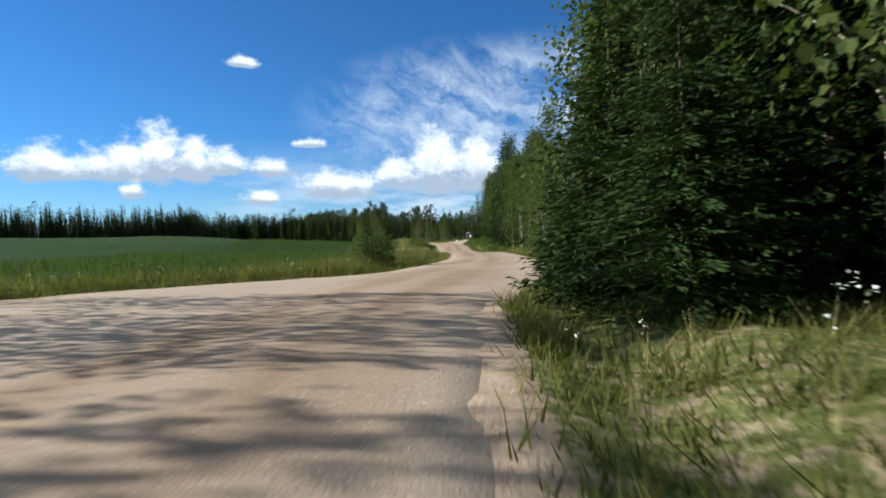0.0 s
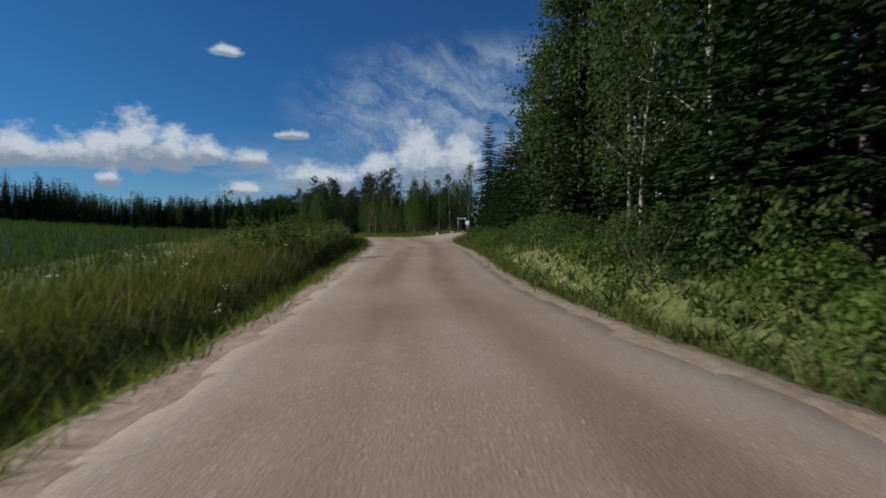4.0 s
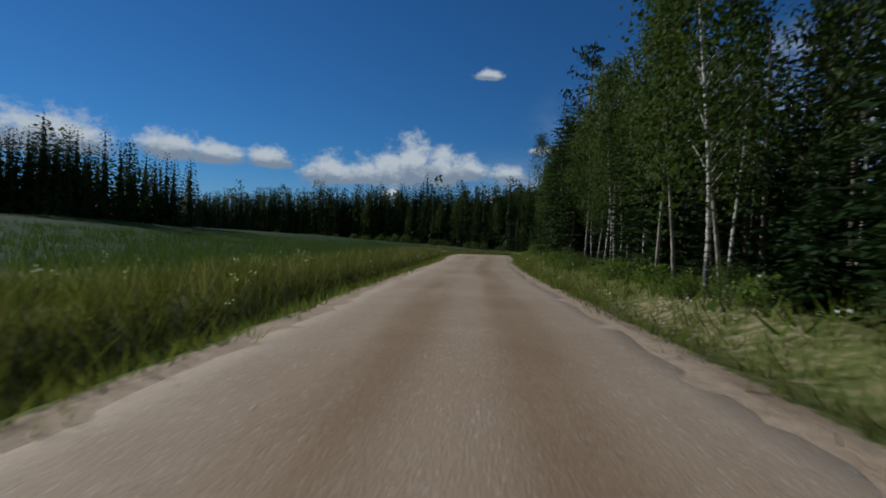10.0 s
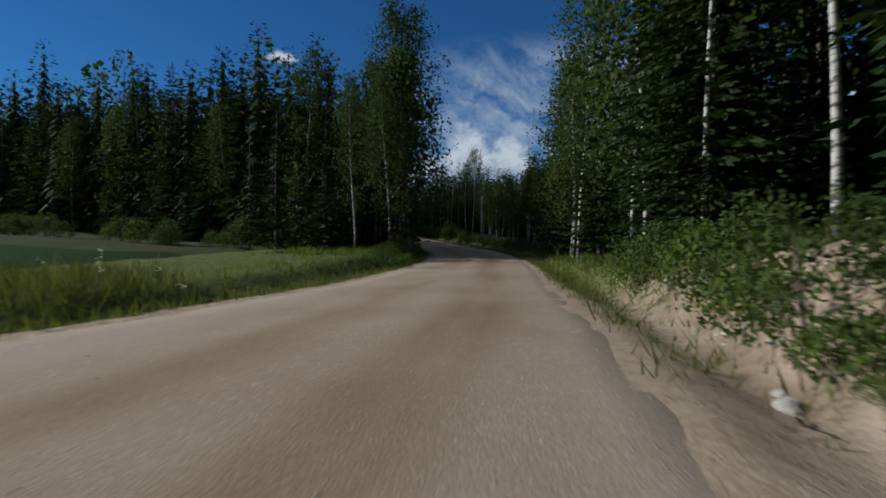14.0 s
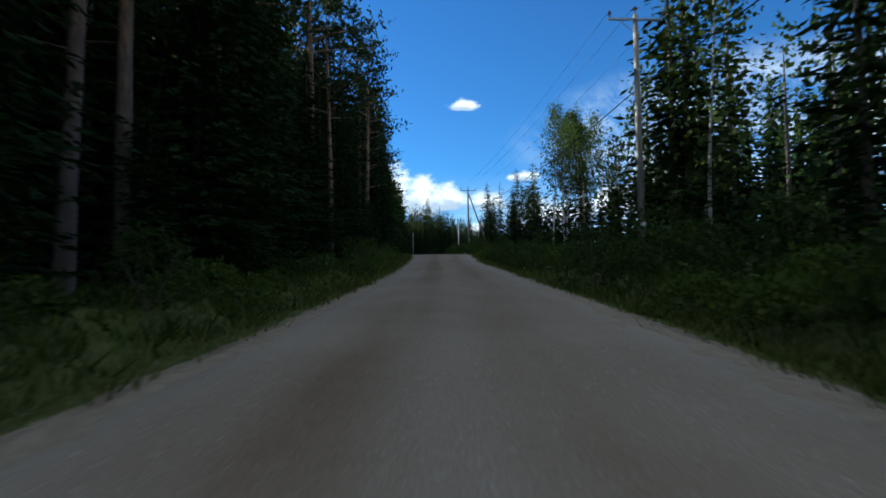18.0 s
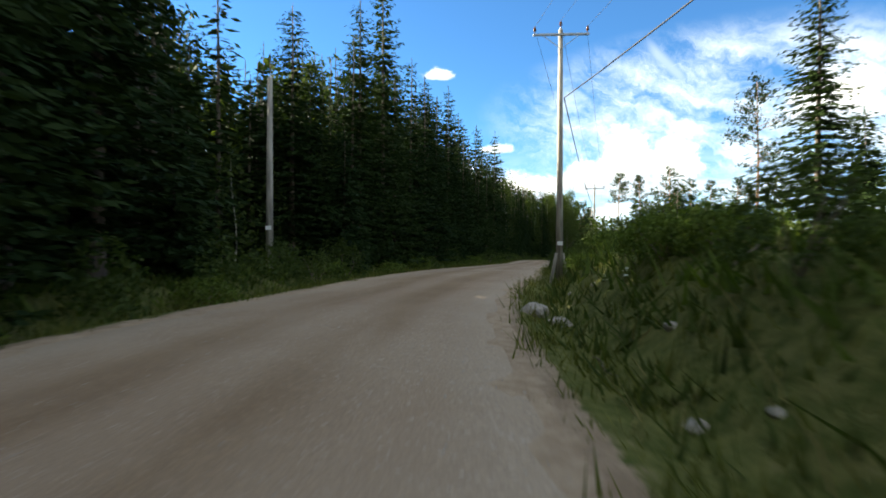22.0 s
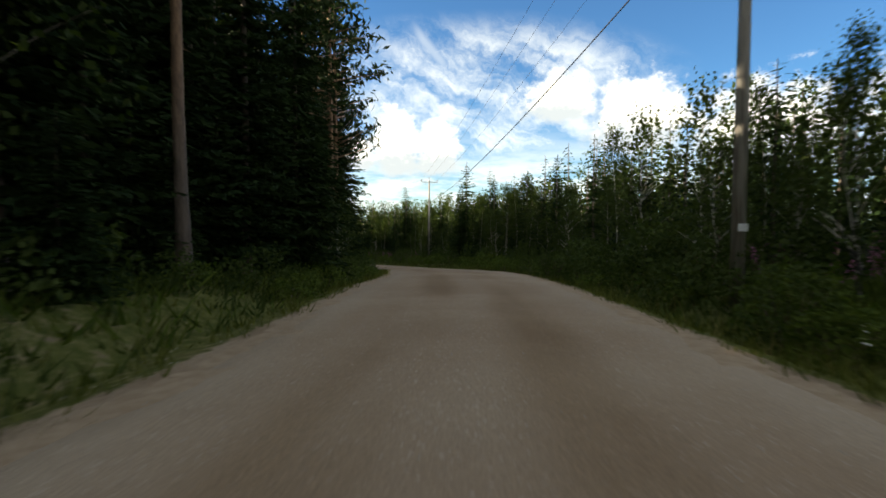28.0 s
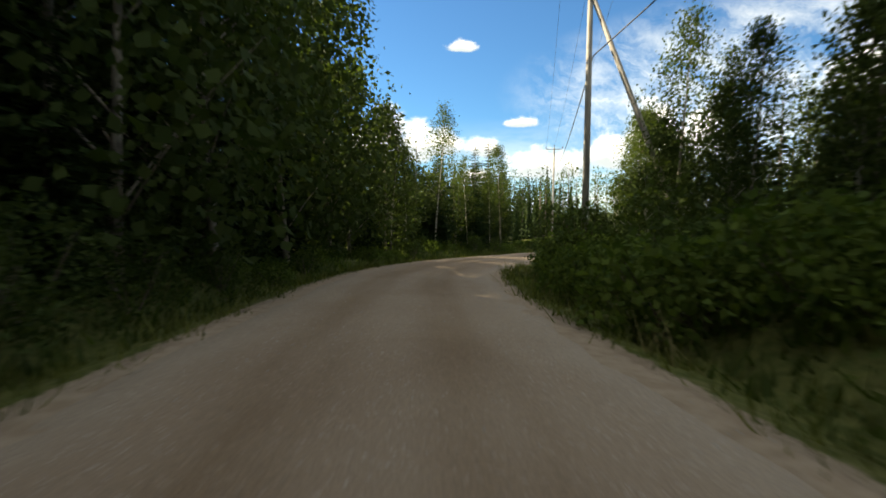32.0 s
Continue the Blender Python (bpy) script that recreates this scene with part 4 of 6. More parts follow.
def make_back_woods():
    steps = {k: (2, 1.3, 5, 1.8) if k == "pine" else (11, 1.9, 30, 2.9) if "spruce" in k or k == "youngpine" else (4, 1.6, 11, 3.0) for k in PROTO}
    near = {k: thin(k, v, *steps[k][:2]) for k, v in PROTO.items()}
    deep = {k: thin(k, v, *steps[k][2:]) for k, v in PROTO.items()}
    for (chunk, side, low), items in sorted(BACK.items()):
        vs, fs, idx, mats, n = [], [], [], [], 0
        for kind, x, y, z, size, far in items:
            lods = deep if far else near
            cv, tv, tf, m1, m2 = lods[kind][int(rng.integers(len(lods[kind])))]
            a = rng.uniform(0, 6.283)
            c, q = math.cos(a), math.sin(a)
            rot = np.array([[c, q, 0], [-q, c, 0], [0, 0, 1]]) * size
            for v, f, m in ((cv, np.arange(len(cv)).reshape(-1, 4), m1), (tv, tf, m2)):
                if v is None:
                    continue
                if m not in mats:
                    mats.append(m)
                wide = 1.25 if kind == "spruce" and size < 0.85 else 1.0
                vs.append((v * np.array([[wide, wide, 1.0]])) @ rot + np.array([[x, y, z]]))
                fs.append(f + n)
                idx.append(np.full(len(f), mats.index(m)))
                n += len(v)
        if low:
            me = mesh_of("undergrowth", np.concatenate(vs), np.concatenate(fs), mats, np.concatenate(idx))
            tagged(new("undergrowth", me), "thick green bushes and thickets below the trees", "bushes", kind="stuff")
            continue
        me = mesh_of("inner_wood", np.concatenate(vs), np.concatenate(fs), mats, np.concatenate(idx))
        tagged(new("inner_wood", me), "dim mixed forest trees standing behind the first row", "forest", kind="stuff")


def plant(kind, s, d, size=1.0, which=None, lean=0.0):
    x, y, _ = at(s, d)
    plant_xy(kind, float(x[0]), float(y[0]), size, which, lean)


def plant_xy(kind, x, y, size=1.0, which=None, lean=0.0):
    protos = PROTO[kind]
    i = int(rng.integers(len(protos))) if which is None else which
    s, d, z = locate(x, y)
    if abs(d[0]) < 18:
        h = float(z[0] + cross(s, d)[0])
    else:
        h = float(ground_z(np.array([x]), np.array([y]))[0])
    k = size * rng.uniform(0.9, 1.1)
    if kind in ("slim", "high", "birch", "aspen", "tallaspen", "round"):
        lean = lean + rng.normal() * 2.2
    m = Matrix.LocRotScale((x, y, h), Euler((radians(lean), 0, rng.uniform(0, 6.283))), None)
    ob = protos[i]
    if (kind, i) not in used:
        used.add((kind, i))
        ob.matrix_basis = m
    else:
        ob = copy_thing(ob, m)
    w = k * (1.25 if kind == "spruce" and size < 0.85 else 1.0)
    ob.scale = (w, w, k * rng.uniform(0.94, 1.08))
    return ob


def row_of(kinds, s0, s1, d0, d1, gap, size=(0.85, 1.15), weights=None):
    """A loose row along the road, with the kinds mixed; rows further in are joined."""
    s = s0
    while s < s1:
        k = kinds[int(rng.choice(len(kinds), p=weights))]
        q, d = s + rng.uniform(-0.4, 0.4) * gap, rng.uniform(d0, d1)
        low = k in ("willow", "fern")
        small = k in ("youngpine", "sapling") and abs(d) > 8.2
        if small or (min(abs(d0), abs(d1)) >= 8.9 and k not in ("willow", "fern", "youngpine", "sapling", "nearspruce")) or (low and abs(d) > (5.6 if d > 0 else 5.3)):
            x, y, z = at(q, d)
            BACK[int(s // 120), d > 0, low].append((k, x[0], y[0], z[0] + cross(np.array([q]), np.array([d]))[0], rng.uniform(*size), abs(d) > (11.5 if d < 0 else 15.5) and q > 40))
            s += gap * rng.uniform(0.75, 1.25)
            continue
        plant(k, q, d, rng.uniform(*size))
        s += gap * rng.uniform(0.75, 1.25)

# ---- the woods, along the way ----
# right side
row_of(["nearyoung"], 8, 17, 4.6, 5.8, 1.7, (0.7, 1.1))
row_of(["nearspruce", "round"], 11, 25, 6.6, 7.6, 2.2, (0.8, 1.0))
row_of(["birch", "aspen", "nearspruce"], 6, 27, 7.6, 8.8, 2.0, (0.85, 1.05), [0.2, 0.3, 0.5])
row_of(["nearspruce"], 4, 26, 9.5, 12.0, 2.2, (1.0, 1.2))
row_of(["spruce", "birch"], 2, 28, 11.5, 15.0, 1.7, (1.0, 1.25))
row_of(["spruce", "birch"], -30, -4, 7.0, 10.0, 4.0)
row_of(["round", "spruce"], 27, 39, 8.0, 8.8, 2.4, (0.5, 0.62))
row_of(["round", "spruce", "aspen"], 34, 54, 7.2, 8.8, 2.0, (0.4, 0.52), [0.45, 0.3, 0.25])
row_of(["willow", "sapling"], 30, 52, 6.2, 9.5, 1.5, (0.8, 1.15))
row_of(["spruce", "birch"], 26, 54, 10, 16.0, 1.5, (0.42, 0.55))
row_of(["round", "aspen", "tallaspen"], 51, 78, 7.2, 8.8, 2.1, (0.72, 0.9), [0.4, 0.3, 0.3])
row_of(["aspen", "birch", "spruce"], 50, 82, 9.0, 15.0, 1.5, (0.62, 0.78))
row_of(["spruce", "birch", "aspen"], 79, 112, 6.8, 8.6, 2.0, (0.75, 0.95), [0.6, 0.15, 0.25])
row_of(["spruce", "birch", "pine"], 78, 120, 9.5, 15.0, 1.5, (0.75, 0.95))
row_of(["willow", "fern"], 74, 122, 5.0, 6.6, 1.3, (0.5, 0.8))
row_of(["spruce"], 110, 129, 7.6, 8.8, 2.0, (0.45, 0.6))
row_of(["willow"], 92, 127, 5.0, 6.8, 1.0, (0.45, 0.72))
row_of(["spruce", "pine"], 110, 131, 10, 18.0, 1.2, (0.46, 0.62))
row_of(["birch", "round", "aspen"], 158, 196, 7.5, 8.8, 2.0, (0.42, 0.54), [0.5, 0.25, 0.25])
row_of(["birch", "slim", "aspen"], 152, 200, 9.5, 17.0, 1.0, (0.44, 0.6))
row_of(["round", "spruce"], 157, 198, 9.2, 12.0, 1.4, (0.5, 0.7))
row_of(["pine"], 174, 190, 7.0, 8.6, 2.6, (0.58, 0.68))
row_of(["sapling", "youngpine"], 160, 200, 8.5, 12.0, 2.6, (0.6, 1.0))
row_of(["spruce"], 196, 226, 6.6, 8.8, 1.7, (0.48, 0.64))
row_of(["youngpine", "willow"], 190, 226, 5.4, 6.4, 2.6, (0.5, 0.9))
row_of(["spruce", "pine"], 194, 250, 9.5, 16.0, 1.4, (0.5, 0.66))
row_of(["spruce", "slim", "tallaspen"], 224, 260, 6.6, 8.8, 1.8, (0.6, 0.8), [0.25, 0.4, 0.35])
row_of(["slim", "high", "tallaspen", "spruce"], 258, 296, 6.3, 8.8, 2.0, (0.74, 0.88), [0.3, 0.25, 0.3, 0.15])
row_of(["slim", "spruce", "pine"], 236, 262, 9.5, 20.0, 0.95, (0.55, 0.7), [0.3, 0.35, 0.35])
row_of(["high", "spruce", "pine"], 260, 334, 9.5, 20.0, 0.9, (0.8, 1.0), [0.25, 0.4, 0.35])
row_of(["willow", "fern"], 226, 292, 5.0, 6.4, 2.2, (0.4, 0.65))
row_of(["high", "tallaspen", "spruce"], 306, 334, 6.8, 8.8, 2.1, (0.85, 1.1), [0.3, 0.4, 0.3])
row_of(["aspen", "birch", "spruce"], 301, 326, 7.4, 8.8, 3.0, (0.95, 1.1))
plant("high", 303.5, 6.7, 1.1, 1, 5.0)
row_of(["birch", "spruce"], 334, 362, 6.0, 8.6, 3.0, (0.9, 1.15))
row_of(["spruce", "birch", "slim"], 325, 372, 9.5, 17.0, 1.4)
row_of(["spruce"], 290, 338, 11.5, 15.0, 0.9, (0.85, 1.1))
row_of(["willow", "fern"], 310, 334, 4.9, 6.4, 1.2, (0.5, 0.8))
row_of(["slim"], 366, 396, 7.8, 8.8, 2.0, (0.74, 0.86))
row_of(["slim", "spruce"], 362, 398, 9.2, 20.0, 0.8, (0.72, 0.88), [0.8, 0.2])
row_of(["slim", "spruce"], 398, 416, 9.5, 20.0, 0.9, (0.5, 0.66), [0.5, 0.5])
for s, d in ((400.0, 8.2), (401.0, 7.6)):
    plant("high", s, d, 0.8, 0, -4.0)
row_of(["willow", "fern"], 398, 424, 4.6, 7.2, 1.1, (0.75, 1.1))
row_of(["spruce", "slim", "birch"], 410, 448, 9.0, 16.0, 1.3, (0.7, 0.95))
row_of(["fern", "willow"], 416, 500, 4.3, 7.8, 0.9, (0.6, 0.9))
row_of(["spruce", "pine"], 470, 482, 12, 19.0, 1.8, (0.6, 0.8))
for x, y in ((-67.7, 455.0), (-66.8, 455.5), (-66.4, 453.6), (-65.4, 454.6), (-64.8, 457.5), (-66.2, 459.0)):
    plant_xy("high", x, y, rng.uniform(0.72, 0.85))
row_of(["youngpine"], 446, 480, 10, 16.0, 2.6, (0.7, 1.2))
row_of(["spruce", "spruce", "pine"], 478, 514, 11, 18.0, 1.5, (0.45, 0.68))
row_of(["youngpine", "sapling"], 494, 560, 9.5, 22.0, 1.9, (0.4, 1.0), [0.7, 0.3])
row_of(["fern", "willow"], 500, 562, 4.2, 9.0, 0.8, (0.5, 0.75))
row_of(["willow"], 556, 602, 4.4, 12.0, 0.65, (0.5, 0.85))
row_of(["youngpine"], 562, 582, 9.5, 13.0, 1.2, (0.6, 0.85))
row_of(["willow"], 562, 580, 8.0, 11.0, 0.7, (0.75, 1.0))
row_of(["fern", "willow"], 596, 690, 4.3, 9.0, 0.9, (0.5, 0.8))
row_of(["youngpine", "willow", "sapling"], 600, 676, 10.0, 24.0, 1.3, (0.4, 0.8))
row_of(["spruce", "pine"], 618, 650, 17, 26.0, 2.6, (0.4, 0.6))
row_of(["spruce", "pine"], 655, 705, 11, 18.0, 1.8, (0.5, 0.75))
row_of(["youngpine"], 655, 700, 8.5, 12.0, 2.8, (0.6, 1.1))
row_of(["slim", "sapling", "spruce"], 690, 732, 8.0, 8.8, 1.9, (0.36, 0.5), [0.35, 0.35, 0.3])
row_of(["slim", "sapling", "spruce"], 732, 800, 8.0, 8.8, 1.7, (0.46, 0.66), [0.4, 0.25, 0.35])
row_of(["slim", "birch", "spruce"], 690, 732, 9.0, 18.0, 0.8, (0.36, 0.5), [0.25, 0.25, 0.5])
row_of(["slim", "birch", "spruce"], 732, 808, 9.0, 18.0, 0.6, (0.48, 0.66), [0.2, 0.3, 0.5])
row_of(["slim", "birch", "spruce"], 808, 862, 9.0, 18.0, 0.8, (0.34, 0.46), [0.2, 0.3, 0.5])
row_of(["fern", "willow"], 690, 796, 4.7, 7.4, 1.0, (0.6, 0.9))
row_of(["fern", "willow"], 794, 830, 4.0, 7.0, 0.7, (0.8, 1.2), [0.7, 0.3])
row_of(["sapling", "willow"], 700, 840, 6.8, 8.4, 2.2, (0.6, 1.0))
row_of(["aspen", "round"], 804, 840, 7.5, 8.8, 2.0, (0.36, 0.46))
# left side
row_of(["birch", "aspen"], 3, 15, -16.0, -13.5, 1.6, (0.6, 0.68))
row_of(["high", "birch"], 354, 384, -8.6, -6.4, 6.0, (0.75, 0.9))
row_of(["youngpine", "sapling"], 354, 384, -12.5, -9.6, 0.9, (0.8, 1.1))
row_of(["spruce"], 362, 384, -12.5, -9.0, 0.9, (0.38, 0.5))
row_of(["spruce", "birch"], 356, 384, -18, -12.6, 1.2, (0.5, 0.65))
row_of(["pine", "spruce"], 384, 405, -8.8, -6.6, 2.2, (0.85, 1.0))
for kind, s, d, k, w, lean in (("high", 366, -6.6, 1.25, 1, 2.0), ("birch", 375, -6.0, 1.4, 1, 2.0), ("birch", 381, -6.2, 1.3, 0, 0.0), ("birch", 406.5, -6.2, 1.15, 1, 0.0)):
    plant(kind, s, d, k, w, lean)
row_of(["pine", "spruce"], 384, 405, -16, -9.0, 1.2, (0.75, 0.95))
# deep rows behind the first trees, packed close to block the sun; mostly unseen
row_of(["spruce"], 419, 512, -19.0, -13.0, 0.85, (1.2, 1.4))
row_of(["spruce"], 512, 546, -19.0, -13.0, 0.85, (1.05, 1.25))
row_of(["spruce"], 546, 580, -19.0, -13.0, 0.85, (0.72, 0.9))
row_of(["spruce"], 580, 700, -19.0, -13.0, 0.85, (1.05, 1.25))
# out of sight behind the front rows; made extra tall to shade the right-hand trees
row_of(["spruce"], 700, 800, -19.0, -13.0, 0.85, (1.25, 1.45))
row_of(["spruce"], 800, 816, -19.0, -13.0, 0.85, (0.95, 1.1))
row_of(["spruce"], 418, 500, -12.4, -9.6, 1.25, (1.0, 1.2))
row_of(["spruce"], 500, 546, -12.4, -9.6, 0.9, (1.1, 1.3))
row_of(["spruce"], 546, 576, -12.4, -9.6, 1.25, (0.7, 0.9))
row_of(["spruce"], 576, 816, -12.4, -9.6, 1.25, (1.0, 1.2))
row_of(["spruce", "pine", "birch"], 419, 428, -18, -11.6, 1.0, (0.75, 0.95))
row_of(["pine", "spruce"], 416, 506, -8.8, -6.2, 2.4, (0.95, 1.15))
row_of(["youngpine", "sapling"], 417, 640, -8.8, -6.0, 3.4, (0.6, 1.1), [0.7, 0.3])
row_of(["pine", "spruce"], 419, 516, -18, -11.6, 0.9, (1.0, 1.2))
row_of(["spruce"], 506, 546, -8.8, -7.0, 1.5, (1.05, 1.25))
row_of(["spruce", "birch"], 556, 562, -8.8, -6.6, 2.2, (0.7, 0.9), [0.65, 0.35])
row_of(["spruce", "pine", "birch"], 546, 576, -18, -11.6, 1.0, (0.68, 0.85), [0.6, 0.2, 0.2])
row_of(["birch", "spruce"], 560, 640, -8.8, -6.2, 1.9, (0.85, 1.05), [0.06, 0.94])
row_of(["spruce", "birch"], 566, 650, -18, -11.6, 1.0, (0.85, 1.05), [0.7, 0.3])
row_of(["spruce", "birch"], 640, 670, -8.8, -6.2, 1.9, (0.8, 1.0), [0.8, 0.2])
row_of(["aspen"], 670, 700, -8.8, -6.2, 2.5, (0.95, 1.1))
row_of(["spruce", "birch", "aspen"], 648, 716, -18, -11.6, 1.0, (0.9, 1.1), [0.6, 0.2, 0.2])
row_of(["pine", "spruce"], 700, 745, -8.8, -6.2, 2.0, (0.9, 1.1), [0.3, 0.7])
row_of(["spruce"], 745, 800, -8.8, -6.0, 1.8, (0.95, 1.15))
row_of(["spruce", "pine", "birch"], 712, 815, -18, -11.6, 0.95, (1.0, 1.2), [0.6, 0.2, 0.2])
row_of(["youngpine", "sapling"], 640, 838, -8.4, -5.8, 3.0, (0.6, 1.1))
row_of(["aspen", "spruce"], 800, 815, -8.8, -6.2, 1.5, (0.8, 0.95))
row_of(["round", "aspen"], 813, 825, -8.8, -6.2, 1.6, (0.75, 0.9))
row_of(["birch", "aspen", "spruce"], 825, 846, -8.8, -5.8, 1.6, (0.45, 0.58))
row_of(["birch", "spruce"], 810, 828, -16, -9.2, 0.9, (0.6, 0.7))
row_of(["birch", "spruce"], 826, 850, -15, -9.2, 1.0, (0.45, 0.55))
row_of(["fern", "willow"], 345, 860, -6.4, -4.5, 1.4, (0.45, 0.75))
row_of(["fern"], 300, 318, 5.4, 6.8, 0.8, (0.3, 0.5))
row_of(["youngpine"], 297, 316, 5.2, 7.2, 0.8, (0.2, 0.32))
row_of(["fern"], 293.5, 299.5, 3.9, 5.0, 0.22, (0.24, 0.42))
row_of(["fern"], 293, 302, 5.2, 5.55, 0.5, (0.4, 0.6))
row_of(["fern", "fern", "willow"], 293, 324, 5.8, 7.8, 0.45, (0.35, 0.7))
row_of(["fern"], 296, 322, 4.4, 5.6, 0.9, (0.16, 0.3))
# the front trees of the wood behind the field
FRONT = [(-60.0, 356.0), (-71.0, 361.0), (-85.0, 368.0), (-110.0, 376.0), (-150.0, 384.0)]
for (x0, y0), (x1, y1) in zip(FRONT, FRONT[1:]):
    length = math.hypot(x1 - x0, y1 - y0)
    for q in np.arange(0, length, 1.0):
        x, y = x0 + (x1 - x0) * q / length + rng.normal() * 0.7, y0 + (y1 - y0) * q / length + rng.uniform(-1.0, 3.5)
        kind = ("spruce", "spruce", "spruce", "spruce", "birch", "aspen")[int(rng.integers(6))]
        plant_xy(kind, x, y, rng.uniform(0.82, 1.16) if kind == "spruce" else rng.uniform(0.8, 1.05))
for kind, x, y, k, w in (("round", -53.4, 355.5, 1.5, 0), ("aspen", -55.6, 357.5, 1.15, 0), ("aspen", -52.8, 359.5, 1.2, 1)):
    plant_xy(kind, x, y, k, w)
# bushes along the foot of the wood behind the field
for _ in range(60):
    plant_xy("willow", *(lambda u: (-56 - 116 * u, 347 + 36 * u))(rng.random()), rng.uniform(0.7, 1.3))
# extra spruces behind the front row, added to cast shade on the road
row_of(["spruce"], 377, 387, -13.5, -9.2, 0.75, (0.6, 0.75))
for s, d, k in ((514, -6.3, 0.9), (521, -6.0, 0.95), (528, -6.4, 0.95)):
    plant("aspen", s, d, k)
for s, d, k in ((806, -6.0, 1.3), (810, -5.8, 1.2), (815, -5.8, 1.2), (819, -6.0, 1.1)):
    plant("round", s, d, k)
for s, d, k in ((400.5, 6.2, 0.95), (402.5, 5.6, 0.9), (403.5, 6.8, 1.0), (406, 5.9, 0.85), (409, 5.5, 0.8), (412, 5.3, 0.8), (416, 5.2, 0.75)):
    plant("willow", s, d, k)
# seed pines on the cleared ground
for x, y, k in ((-104.4, 631.5, 0.9), (-100.1, 629.9, 0.82), (-93.9, 631.2, 0.75), (-86.2, 640, 0.8), (-82.2, 633, 0.85), (-78.2, 645, 0.85), (-72.2, 640, 0.8), (-64.2, 650, 0.9)):
    plant_xy("seedpine", x, y, k)


# ---- far woods ----
def far_wood(name, rows, label, seed, count=150):
    """Many far trees in one mesh: cones of sprays and round crowns, uneven in height."""
    r = np.random.default_rng(seed)
    vs, fs, idx, n = [], [], [], 0
    for x, y, h, kind, front in rows:
        k = int(count * (2.3 if front else 0.7))
        fine = 0.62 if front else 1.0
        z = float(ground_z(np.array([x]), np.array([y]))[0])
        f = r.random(k)
        a = r.random(k) * 6.283
        if kind:
            rad = h * 0.14 * np.sin(math.pi * np.clip(0.15 + 0.8 * f, 0, 1)) ** 0.7 * (0.55 + 0.45 * r.random(k)) * (1 + 0.25 * np.sin(a * 3 + f * 8 + h))
            c = np.stack([np.cos(a) * rad, np.sin(a) * rad, h * (0.06 + 0.94 * f)], 1)
            al = r.normal(size=(k, 3))
            size, thin_by = h * 0.044 * fine * (0.6 + 0.7 * r.random(k)), 0.7
        else:
            f = (np.floor(f * 19) + 0.6 * r.random(k)) / 19
            reach = h * 0.185 * (1 - f) ** 0.7 + 0.35
            rad = reach * 0.8
            c = np.stack([np.cos(a) * rad, np.sin(a) * rad, h * (0.02 + 0.97 * f)], 1)
            al = np.stack([np.cos(a), np.sin(a), -0.4 + 0.5 * f], 1) + r.normal(size=(k, 3)) * 0.12
            size, thin_by = (0.5 * reach + 0.15) * fine * (0.7 + 0.6 * r.random(k)), 0.36
        v, q = cards(c + np.array([[x, y, z]]), al, size, thin_by, r)
        if not kind:
            boughs = skirts(r, h, h * 0.19, 0.03, 21, 9, 0.62) + np.array([[x, y, z]])
            v, q = np.concatenate([v, boughs]), np.concatenate([q, np.arange(len(boughs)).reshape(-1, 4) + len(v)])
        tv, tf = tube(np.array([[x, y, z - 0.3], [x, y, z + h * 0.5], [x, y, z + h * 0.9]]), np.array([0.012, 0.008, 0.002]) * h, 4)
        for vv, ff, m in ((v, q, 1 if kind else 0), (tv, tf, 2)):
            vs.append(vv)
            fs.append(ff + n)
            idx.append(np.full(len(ff), m))
            n += len(vv)
    me = mesh_of(name, np.concatenate(vs), np.concatenate(fs), [M["spruce"], M["birch"], M["sprucebark"]], np.concatenate(idx))
    tagged(new(name, me), label, "forest", kind="stuff")


def band(points, depth, gap, height, leafs, seed):
    """Tree rows along a broken line, going back from it to its left."""
    r = np.random.default_rng(seed)
    out = []
    for (x0, y0), (x1, y1) in zip(points, points[1:]):
        L = math.hypot(x1 - x0, y1 - y0)
        tx, ty = (x1 - x0) / L, (y1 - y0) / L
        for b in np.arange(0, depth, gap * 1.3):
            for q in np.arange(0, L, gap * (1 + 0.03 * b)):
                q2, b2 = q + r.uniform(-0.5, 0.5) * gap, b + r.uniform(-0.5, 0.5) * gap
                h = height * r.uniform(0.74, 1.06) * (1.14 if r.random() < 0.10 else 1)
                out.append((x0 + tx * q2 - ty * b2, y0 + ty * q2 + tx * b2, h, r.random() < leafs, b < gap * 1.5))
    return out


# the line right of which the field lies: wood on the left of each line
far_wood("field_edge_wood", band([(-240, 394), (-160, 386), (-111, 377), (-86, 369), (-72, 362), (-62, 357)], 16, 2.4, 20.5, 0.25, 5), "mixed spruce and birch wood behind the field", 5)
far_wood("junction_wood", band([(float(at(s, 19)[0][0]), float(at(s, 19)[1][0])) for s in (158, 180, 204, 240, 262)][::-1], 12, 2.6, 9.5, 0.45, 15), "mixed young wood behind the junction", 15)
far_wood("side_road_wood", band([(float(at(s, d)[0][0]), float(at(s, d)[1][0])) for s, d in ((153, 24), (155, 45), (157, 75))], 12, 2.4, 10.5, 0.4, 16), "mixed wood along the side road", 16)
far_wood("wood_island", band([(-360, 106), (-245, 190), (-180, 235), (-122, 272), (-130, 306)], 13, 2.9, 17.0, 0.08, 6), "dark spruce wood at the edge of the field", 6)
far_wood("far_wood_north", band([(-420, 420), (-240, 394)], 12, 3.2, 22, 0.1, 7), "distant dark spruce forest on the skyline", 7)
